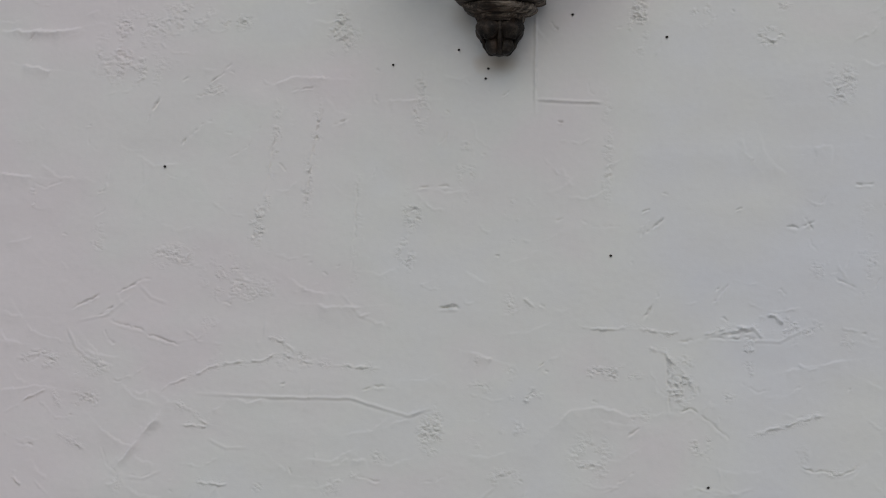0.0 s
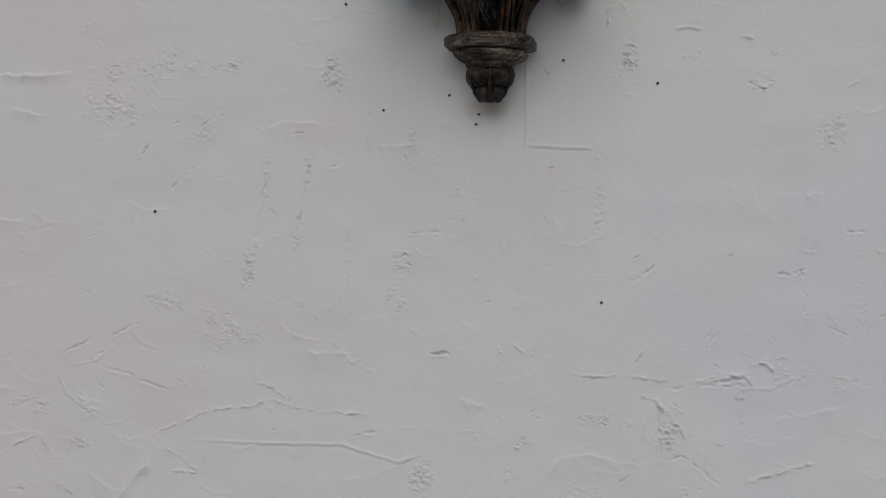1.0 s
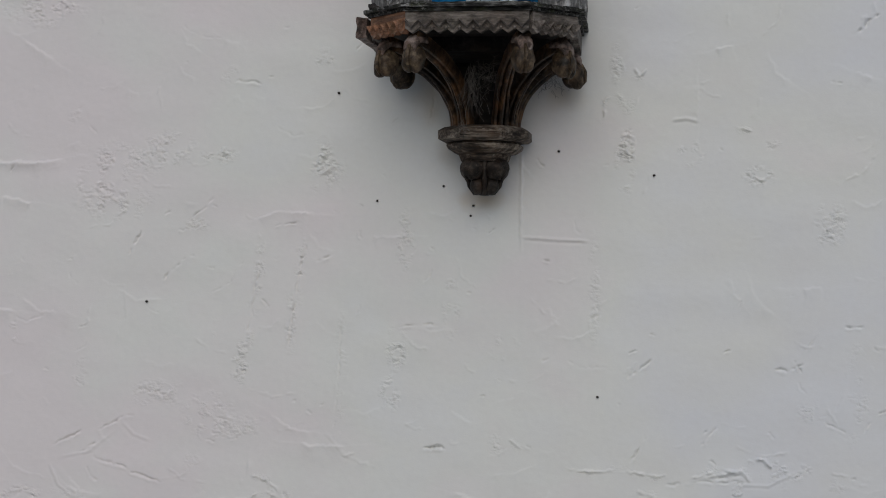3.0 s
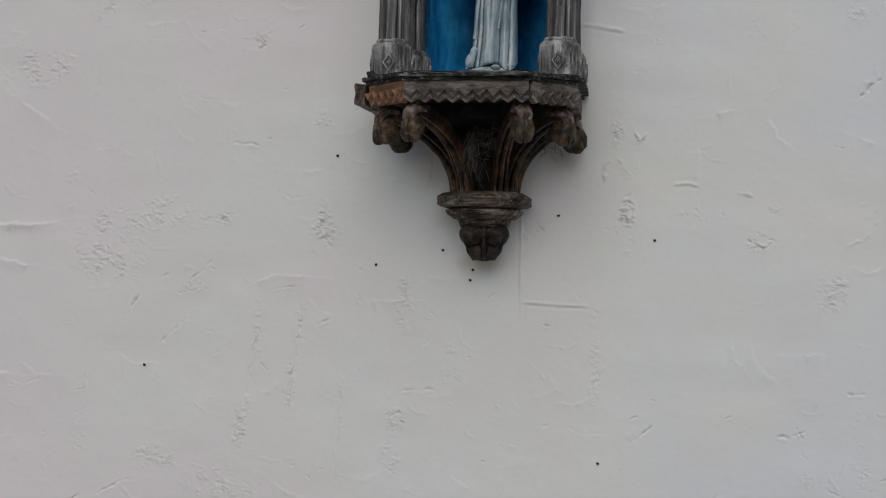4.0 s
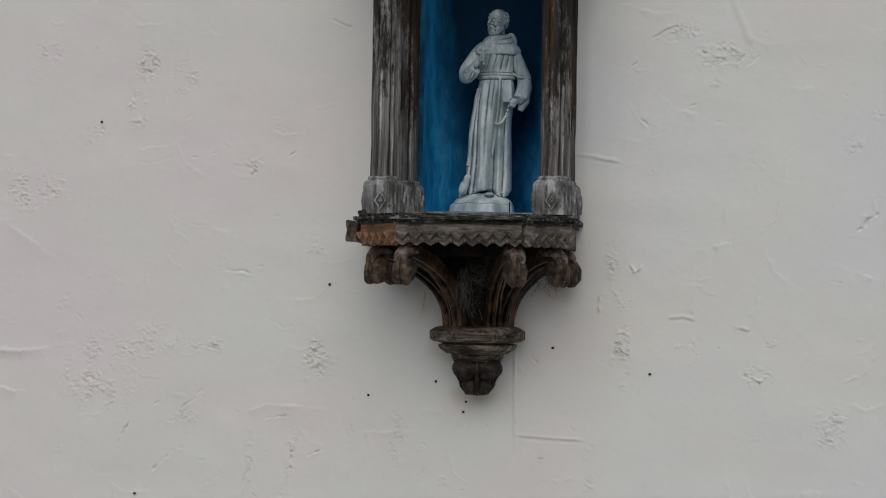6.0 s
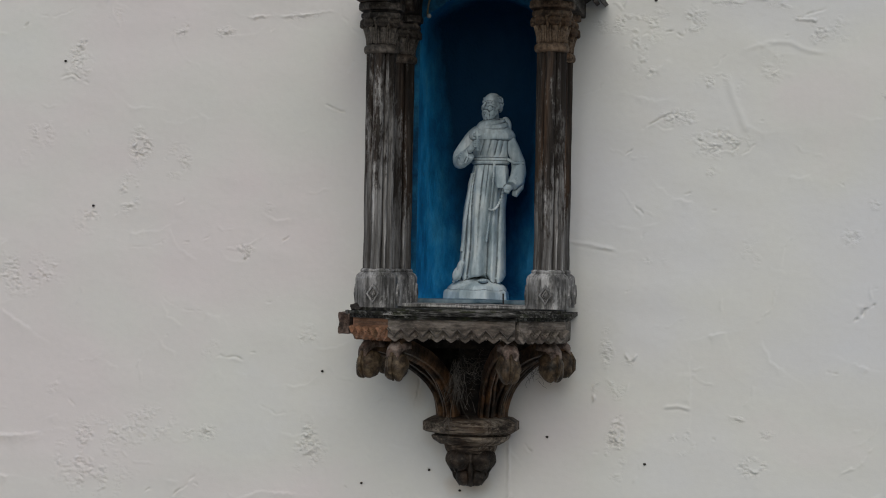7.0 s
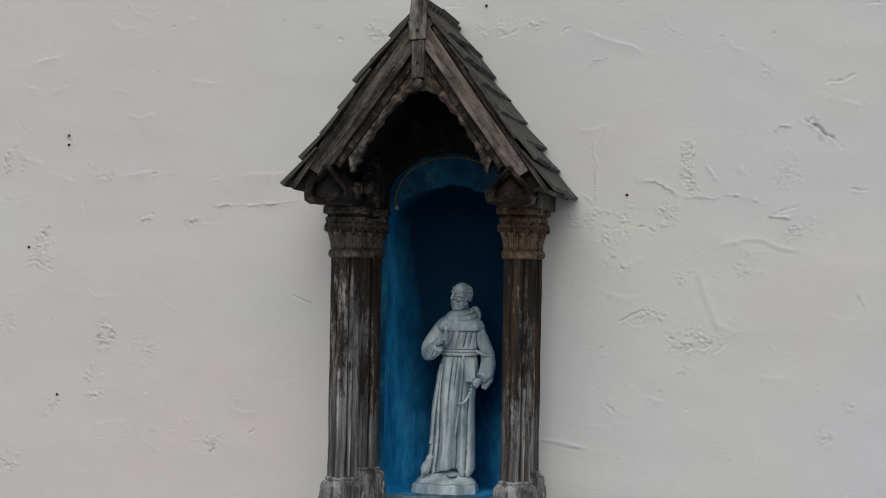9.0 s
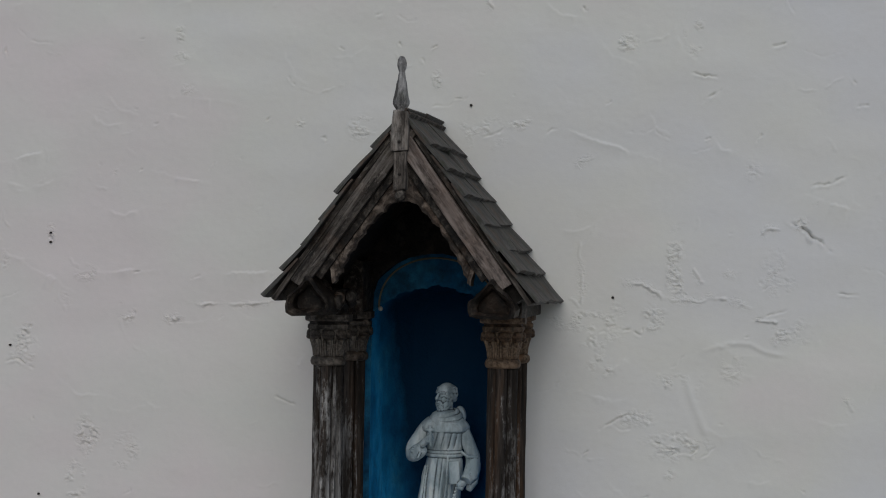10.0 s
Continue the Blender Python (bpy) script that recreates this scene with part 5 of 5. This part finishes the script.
def build_statue():
    bm = bmesh.new()
    CY = 0.105
    # plinth and rock
    lathe([(0.094, 0.0525), (0.095, 0.057), (0.093, 0.076), (0.086, 0.081)], 8, E22, (-0.022, CY), None, bm, 0.80)
    ball((-0.020, CY, 0.078), (0.084, 0.066, 0.034), bm, 28, 16)
    # robe
    rows = [(0.108, -0.007, 0.062, 0.052), (0.118, -0.007, 0.067, 0.056), (0.16, -0.007, 0.064, 0.053), (0.20, -0.006, 0.062, 0.051), (0.25, -0.003, 0.060, 0.049), (0.30, 0.000, 0.058, 0.048), (0.34, 0.004, 0.056, 0.046), (0.38, 0.008, 0.052, 0.045), (0.41, 0.011, 0.048, 0.042), (0.432, 0.012, 0.044, 0.039), (0.445, 0.012, 0.047, 0.041), (0.47, 0.013, 0.051, 0.044), (0.50, 0.014, 0.0565, 0.047), (0.52, 0.014, 0.050, 0.042), (0.54, 0.013, 0.036, 0.034), (0.548, 0.013, 0.022, 0.022)]
    fine = []
    for (a, b) in zip(rows, rows[1:]):
        for k in range(4):
            f = k / 4
            fine.append(tuple(p + (q - p) * f for p, q in zip(a, b)))
    fine.append(rows[-1])
    # hollows of the cloth: place at the belt and at the hem, width, depth at the belt and at the hem
    HOLLOWS = ((0.026, 0.007, 0.0095, 0.007, 0.026), (-0.022, -0.044, 0.0065, 0.005, 0.011), (0.002, -0.020, 0.0060, 0.005, 0.002), (0.013, -0.006, 0.0045, 0.004, 0.000), (0.046, 0.036, 0.0060, 0.004, 0.009), (-0.032, -0.060, 0.004, 0.003, 0.009))
    n = 160
    rings = []
    for z, cx, hw, hd in fine:
        ring = []
        below = min(1.0, max(0.0, (0.44 - z) / 0.06))
        down = min(1.0, max(0.0, (0.43 - z) / 0.31))
        for i in range(n):
            a = 2 * math.pi * i / n
            x, y = cx + hw * math.cos(a), hd * math.sin(a)
            if y < 0:
                dent = 0.0
                chest = min(1.0, max(0.0, (z - 0.442) / 0.012)) * min(1.0, max(0.0, (0.500 - z) / 0.02))
                for at, wide, deep in ((-0.010, 0.0045, 0.004), (0.008, 0.0040, 0.003), (0.026, 0.0045, 0.0045), (0.040, 0.0040, 0.004)):
                    y += chest * deep * math.exp(-((x - at - 0.25 * (z - 0.45)) / wide) ** 2)
                for top, hem, wide, d0, d1 in HOLLOWS:
                    at = top + (hem - top) * down + 0.003 * math.sin(14 * z + 40 * top)
                    w = wide * (0.7 + 0.6 * down)
                    dent += 1.5 * (d0 + (d1 - d0) * down) * math.exp(-((x - at) / w) ** 2)
                y += dent * below * min(1.0, -y / 0.02)
            else:
                y *= 1 + 0.1 * math.sin(9 * a) * below
            x += 0.0022 * math.sin(3.1 * math.copysign(1, math.cos(a)) + 26 * z) * below * abs(math.cos(a))
            hem = 0.0
            if z < 0.138:
                hem = (0.008 * math.sin(3 * a + 0.5) + 0.012 * math.exp(-((x - 0.006) / 0.010) ** 2) * (y < 0)) * max(0, 1 - (z - 0.108) / 0.03)
            ring.append(bm.verts.new((x, CY + y, z + hem)))
        rings.append(ring)
    for a, b in zip(rings, rings[1:]):
        for i in range(n):
            bm.faces.new((a[i], a[(i + 1) % n], b[(i + 1) % n], b[i]))
    bm.faces.new(rings[0][::-1])
    bm.faces.new(rings[-1])
    # belt, cord and beads
    tube([(0.012 + 0.0460 * math.cos(a), CY + 0.0415 * math.sin(a), 0.430 + 0.001 * math.sin(a)) for a in (2 * math.pi * k / 32 for k in range(33))], 0.0055, 6, bm)
    tube([(0.012 + 0.0460 * math.cos(a), CY + 0.0415 * math.sin(a), 0.4375) for a in (2 * math.pi * k / 32 for k in range(33))], 0.004, 6, bm)
    cord = bezier((0.028, CY - 0.042, 0.425), (0.026, CY - 0.046, 0.35), (0.020, CY - 0.046, 0.29), (0.010, CY - 0.044, 0.215), 30)
    for k, p in enumerate(cord):
        ball(p, (0.0042, 0.0048, 0.0046 if k % 7 else 0.0062), bm, 8, 6)
    for k, p in enumerate(bezier((0.058, CY - 0.05, 0.385), (0.055, CY - 0.055, 0.33), (0.040, CY - 0.055, 0.29), (0.018, CY - 0.055, 0.30), 12)):
        ball(p, (0.0040, 0.0040, 0.0040), bm, 8, 6)
    tube([(-0.036, CY - 0.020, 0.40), (-0.044, CY - 0.026, 0.33), (-0.053, CY - 0.026, 0.27), (-0.054, CY - 0.028, 0.23), (-0.060, CY - 0.028, 0.185)], 0.0045, 7, bm, (0.8, 1.0, 1.3, 0.9, 1.1))
    # cowl and pointed hood
    fold = lambda a, k: 1 + 0.03 * math.sin(5 * a + 0.5 * k) + 0.025 * math.sin(3 * a - 0.8 * k)
    lathe([(0.058, 0.491), (0.0635, 0.4925), (0.0655, 0.4965), (0.0645, 0.5060), (0.0580, 0.5160), (0.0490, 0.5240), (0.0410, 0.5300), (0.0320, 0.5350), (0.0270, 0.5360), (0.024, 0.527)], 72, 0, (0.014, CY - 0.001), fold, bm, 0.735)
    tube([(0.016 + 0.0345 * math.cos(a), CY - 0.004 + 0.0300 * math.sin(a), 0.5300 + 0.0070 * math.sin(a + 0.3)) for a in (2 * math.pi * k / 36 for k in range(37))], 0.0085, 10, bm)
    tube([(0.016 + 0.0280 * math.cos(a), CY - 0.003 + 0.0250 * math.sin(a), 0.5415 + 0.0065 * math.sin(a + 0.5)) for a in (2 * math.pi * k / 36 for k in range(37))], 0.0060, 10, bm)
    ball((0.050, CY + 0.024, 0.536), (0.015, 0.016, 0.023), bm, 14, 10, Matrix.Rotation(-0.2, 4, "Y"))
    # head, turned aside, bearded, in plain forms
    fwd = Vector((-0.62, -0.785, 0.0))
    rgt = Vector((-0.785, 0.62, 0.0))
    mid = Vector((0.0135, CY - 0.004, 0.5865))

    def on_head(u, f, h):
        return mid + rgt * u + fwd * f + Vector((0, 0, h))

    turn = Matrix((rgt, fwd, (0, 0, 1))).transposed().to_4x4()
    ball(on_head(0, -0.003, 0.006), (0.0255, 0.0285, 0.0290), bm, 32, 24, turn)
    ball(on_head(0, 0.006, -0.013), (0.0205, 0.0200, 0.0240), bm, 24, 18, turn)
    # brow, nose, cheeks
    for side in (-1, 1):
        ball(on_head(side * 0.0085, 0.0200, 0.0092), (0.0095, 0.0065, 0.0032), bm, 12, 8, turn)
        ball(on_head(side * 0.0130, 0.0195, -0.0090), (0.0070, 0.0055, 0.0065), bm, 12, 8, turn)
        tube([on_head(side * 0.001, 0.0295, -0.0150), on_head(side * 0.007, 0.0270, -0.0175), on_head(side * 0.012, 0.0225, -0.0235)], 0.0034, 8, bm, (0.9, 1.0, 0.7))
        ball(on_head(side * 0.0255, -0.004, -0.003), (0.0030, 0.0060, 0.0085), bm, 10, 8, turn)
    tube([on_head(0, 0.0260, 0.0070), on_head(0, 0.0315, -0.0010), on_head(0, 0.0355, -0.0080)], 0.0036, 10, bm, (0.8, 0.95, 1.25))
    ball(on_head(0, 0.0265, -0.0215), (0.0050, 0.0035, 0.0022), bm, 10, 8, turn)
    # beard and the ring of hair
    curls = random.Random(9)
    for k in range(34):
        a = math.radians(curls.uniform(-100, 100))
        low = curls.uniform(0, 1)
        r = 0.0225 - 0.004 * low
        ball(on_head(0.95 * r * math.sin(a), 0.003 + r * math.cos(a) * 0.95, -0.0200 - 0.0165 * low * max(0.25, math.cos(a * 0.8))), (0.0054, 0.0048, 0.0075), bm, 8, 6)
    for k in range(60):
        a = math.radians(curls.uniform(52, 308))
        h = curls.uniform(-0.014, 0.020)
        r = 0.0262 * math.sqrt(max(0.2, 1 - ((h - 0.006) / 0.034) ** 2))
        ball(on_head(0.93 * r * math.sin(a), -0.003 + 1.05 * r * math.cos(a), h), (0.0050, 0.0050, 0.0046), bm, 8, 6)
    for k in range(16):
        a = 2 * math.pi * k / 16
        ball(on_head(0.0195 * math.sin(a), -0.003 + 0.0205 * math.cos(a), 0.0215 - 0.003 * math.cos(a)), (0.0050, 0.0050, 0.0030), bm, 8, 6)
    tube([(0.017, CY + 0.004, 0.52), (0.016, CY + 0.003, 0.57)], 0.0160, 16, bm)
    # the arm that is raised, with its wide sleeve
    path, thick = flowing([(-0.022, CY - 0.002, 0.518), (-0.036, CY - 0.006, 0.504), (-0.050, CY - 0.011, 0.484), (-0.062, CY - 0.018, 0.460), (-0.068, CY - 0.026, 0.441), (-0.066, CY - 0.036, 0.430), (-0.058, CY - 0.046, 0.432), (-0.048, CY - 0.056, 0.441), (-0.038, CY - 0.063, 0.451)], (0.9, 0.98, 1.0, 1.0, 1.0, 1.0, 1.05, 1.05, 0.88))
    tube(path, 0.0185, 24, bm, thick)
    tube([(-0.047, CY - 0.068, 0.462), (-0.040, CY - 0.078, 0.440), (-0.048, CY - 0.072, 0.424)], 0.0030, 6, bm)
    tube([(-0.044, CY - 0.058, 0.456), (-0.024, CY - 0.072, 0.472)], 0.0100, 12, bm, (0.9, 1.0))
    ball((-0.018, CY - 0.075, 0.476), (0.0125, 0.010, 0.0115), bm, 14, 10)
    for k in range(4):
        tube([(-0.024, CY - 0.083, 0.469 + 0.0048 * k), (-0.014, CY - 0.086, 0.469 + 0.0050 * k), (-0.008, CY - 0.081, 0.469 + 0.0050 * k)], 0.0028, 6, bm)
    tube([(-0.012, CY - 0.080, 0.457), (-0.016, CY - 0.080, 0.513)], 0.0050, 8, bm)
    tube([(-0.027, CY - 0.080, 0.500), (-0.004, CY - 0.080, 0.501)], 0.0052, 8, bm)
    # the arm that is lowered, with a book
    path, thick = flowing([(0.046, CY + 0.000, 0.514), (0.060, CY - 0.004, 0.496), (0.073, CY - 0.008, 0.470), (0.083, CY - 0.012, 0.445), (0.088, CY - 0.016, 0.420), (0.089, CY - 0.024, 0.398), (0.085, CY - 0.036, 0.380), (0.077, CY - 0.048, 0.366)], (0.9, 1.0, 1.0, 1.02, 1.08, 1.18, 1.15, 0.85))
    tube(path, 0.0178, 24, bm, thick)
    tube([(0.094, CY - 0.030, 0.392), (0.092, CY - 0.026, 0.360), (0.082, CY - 0.024, 0.338)], 0.016, 12, bm, (1.0, 0.9, 0.5))
    tube([(0.060, CY - 0.026, 0.440), (0.080, CY - 0.038, 0.428), (0.104, CY - 0.024, 0.428)], 0.0040, 8, bm)
    ball((0.068, CY - 0.062, 0.358), (0.013, 0.011, 0.010), bm, 12, 8)
    tube([(0.060, CY - 0.066, 0.352), (0.074, CY - 0.068, 0.346)], 0.006, 8, bm)
    m = Matrix.Translation((0.048, CY - 0.062, 0.388)) @ Matrix.Rotation(0.35, 4, "Z") @ Matrix.Rotation(-0.08, 4, "Y") @ Matrix.Diagonal((0.027, 0.018, 0.060, 1))
    bmesh.ops.create_cube(bm, size=1.0, matrix=m)
    # feet and the small bird beside the hem
    ball((0.004, CY - 0.048, 0.106), (0.013, 0.020, 0.006), bm, 14, 8)
    ball((-0.067, CY - 0.050, 0.124), (0.013, 0.015, 0.022), bm, 14, 10, Matrix.Rotation(0.35, 4, "Y"))
    tube([(-0.072, CY - 0.045, 0.118), (-0.080, CY - 0.042, 0.100)], 0.006, 8, bm, (1, 0.5))
    ball((-0.055, CY - 0.056, 0.153), (0.0085, 0.0085, 0.0085), bm, 12, 8)
    tube([(-0.062, CY - 0.054, 0.132), (-0.056, CY - 0.056, 0.152)], 0.0095, 8, bm)
    tube([(-0.049, CY - 0.060, 0.153), (-0.041, CY - 0.064, 0.151)], 0.003, 6, bm, (1, 0.4))
    # soft folds of the cloth over chest and sleeves
    for v in bm.verts:
        k = min(1.0, max(0.0, (v.co.z - 0.34) / 0.03)) * min(1.0, max(0.0, (0.488 - v.co.z) / 0.03))
        k *= 1.0 - math.exp(-((v.co.z - 0.434) / 0.013) ** 2) if abs(v.co.x - 0.012) < 0.05 else 1.0
        if k > 0 and v.co.y > CY - 0.066:
            p = v.co
            g = noise.noise(Vector((p.x * 44, p.y * 22, p.z * 12 + 40 * abs(p.x - 0.012) * 0.6)))
            g = 1 - 2.2 * abs(g)
            away = Vector((p.x - 0.012, p.y - CY, 0)).normalized()
            v.co += away * ((0.0042 if abs(p.x - 0.012) > 0.052 else 0.0020) * k * g)
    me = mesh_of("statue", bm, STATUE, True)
    ob = new("statue", me)
    settle(ob, pose(0, 0, Z0))
    fuse = ob.modifiers.new("fuse", "REMESH")
    fuse.mode, fuse.voxel_size, fuse.use_smooth_shade = "VOXEL", 0.0014, True
    soft = ob.modifiers.new("soft", "SMOOTH")
    soft.factor, soft.iterations = 0.5, 1
    tagged(ob, "pale grey-blue painted stone statue of a robed figure in the niche", "statue")


build_statue()

# ---- small things ----
arc = [(0.153 * math.cos(a) * -1 + 0.002, -0.014, 0.820 + 0.134 * math.sin(a) ** 0.85) for a in (math.pi * k / 40 for k in range(41))]
wire = new("cable")
settle(wire, pose(0, 0, Z0))
tagged(wire, "thin dull yellow cable bent round the niche arch", "cable")
part("sheath", tube(arc, 0.0026, 8), WIRE, wire, smooth=True)
part("end_bulb", ball((-0.146, -0.018, 0.818), (0.0065, 0.0065, 0.0065), None, 10, 8), plain_material("milky_bulb", (0.3, 0.3, 0.28), (0.42, 0.42, 0.4)), wire, "small milky bulb", smooth=True)

clump = ball((-0.262, -0.375, 0.034), (0.012, 0.010, 0.010), None, 12, 8)
ball((-0.250, -0.382, 0.031), (0.010, 0.008, 0.006), clump, 10, 7)
moss_clump = new("moss_clump", mesh_of("moss_clump", worn(clump, 0.005, 0.010, 3.0), IRON))
settle(moss_clump, pose(0, 0, Z0))
tagged(moss_clump, "small black moss clump on the ledge corner", "moss")

nail = new("nail", mesh_of("nail", tube([(0.094, -0.205, 0.040), (0.0935, -0.207, 0.074)], 0.0022, 6), IRON))
settle(nail, pose(0, 0, Z0))
tagged(nail, "thin dark nail standing in the ledge board", "nail")


def build_nest():
    r = random.Random(5)
    bm = bmesh.new()

    def strand(start, drift, step, n, thick):
        pts = [Vector(start)]
        way = Vector(drift)
        for k in range(n):
            way = 0.75 * way + 0.25 * Vector(drift) + Vector((r.gauss(0, 0.5), r.gauss(0, 0.35), r.gauss(0, 0.4)))
            pts.append(pts[-1] + way.normalized() * step * r.uniform(0.6, 1.3))
        tube(pts, thick, 3, bm)

    # a tangle lodged under the soffit
    for k in range(60):
        strand((r.gauss(0.030, 0.015), r.uniform(-0.26, -0.18), r.gauss(-0.125, 0.022)), (r.gauss(0, 0.6), 0, r.gauss(-0.1, 0.5)), 0.006, 8, 0.0004)
    # cobwebbed strands that hang down to the collar
    for k in range(46):
        strand((r.gauss(-0.020, 0.007), r.uniform(-0.25, -0.20), r.uniform(-0.16, -0.095)), (r.gauss(-0.10, 0.1), 0.06, -1.6), 0.011, r.randint(5, 11), 0.0005)
    for k in range(9):
        strand((r.gauss(-0.040, 0.004), -0.222, r.uniform(-0.262, -0.240)), (-0.05, -0.02, -0.9), 0.009, 5, 0.0006)
    # dry wisps behind the bracket against the wall
    for k in range(60):
        strand((r.gauss(0.170, 0.022), r.uniform(-0.14, -0.05), r.gauss(-0.118, 0.016)), (r.gauss(0.35, 0.4), 0, r.gauss(-0.5, 0.4)), 0.0055, 6, 0.0004)
    ob = new("nest", mesh_of("nest", bm, STRAW))
    settle(ob, pose(0, 0, Z0))
    tagged(ob, "old straw nest and hanging strands between the brackets", "nest", kind="stuff")


build_nest()


# Drifting specks, taken for insects, stand still here as dark dots.
def speck(x, z, r):
    bm = ball((0, 0, 0), (r, 0.0035, r * 0.85), None, 10, 6)
    worn(bm, 0.0012, 0.004, x * 9)
    ob = new("peg_hole", mesh_of("peg_hole", bm, IRON, True))
    settle(ob, pose(x, -0.003 - float(RELIEF[np.searchsorted(gz, z), np.searchsorted(gx, x)]), Z0 + z))
    tagged(ob, "small dark drifting speck set still on the white plaster", "fixing", "fixings in the wall")


for x, z in ((-0.425, -0.148), (-0.311, -0.448), (-0.125, -0.406), (-0.041, -0.459), (-0.048, -0.487), (0.192, -0.308), (0.453, -0.372), (-0.968, -0.738), (0.308, -0.977), (0.582, -1.604), (0.463, 0.86), (0.083, 1.356), (-1.066, 1.004), (-1.066, 0.979), (-1.086, 0.295), (-1.174, 0.697)):
    speck(x, z, 0.0039)

# ---- shingles, each its own piece ----
def shingle_mesh(k):
    r = random.Random(40 + k)
    w, l = 0.266 + 0.006 * r.uniform(-1, 1), 0.125
    bm = bmesh.new()
    n = 5
    grid = []
    for i in range(n):
        row = []
        for j in range(7):
            x = l * i / (n - 1)
            y = (j / 6 - 0.5) * w
            if i == n - 1:
                x += r.uniform(-0.002, 0.002)
            z = 0.003 * math.sin(2.6 * i / n + k) + 0.0008 * math.sin(1.1 * j + 1.7 * k) * i / n + 0.0005 * r.uniform(-1, 1)
            t = 0.0045 + 0.0068 * i / (n - 1)
            row.append((bm.verts.new((x, y, z)), bm.verts.new((x, y, z + t))))
        grid.append(row)
    for a, b in zip(grid, grid[1:]):
        for j in range(6):
            bm.faces.new((a[j][1], a[j + 1][1], b[j + 1][1], b[j][1]))
            bm.faces.new((a[j][0], b[j][0], b[j + 1][0], a[j + 1][0]))
        bm.faces.new((a[0][0], a[0][1], b[0][1], b[0][0]))
        bm.faces.new((a[6][0], b[6][0], b[6][1], a[6][1]))
    for row in (grid[0], grid[-1]):
        for j in range(6):
            bm.faces.new((row[j][0], row[j + 1][0], row[j + 1][1], row[j][1]))
    return mesh_of("shingle", bm, SHINGLE)


SHINGLES = [shingle_mesh(k) for k in range(6)]
rs = random.Random(11)
decks = [o for o in shrine.children if o.name.startswith("roof_deck")]
COURSES = 7
for deck in decks:
    for c in range(COURSES):
        x = -0.010 + (RUN - 0.116) * c / (COURSES - 1)
        for k in range(2):
            y = HOOD_Y - 0.008 + 0.133 + 0.2675 * k + rs.uniform(-0.003, 0.003)
            ob = new("shingle", rs.choice(SHINGLES))
            ob.parent = deck
            ob.matrix_basis = pose(x + rs.uniform(-0.006, 0.006), y, -0.009 + 0.0006 * k, rs.uniform(-1.2, 1.2), -3.4 + rs.uniform(-0.9, 0.7), rs.uniform(-1.4, 1.4))
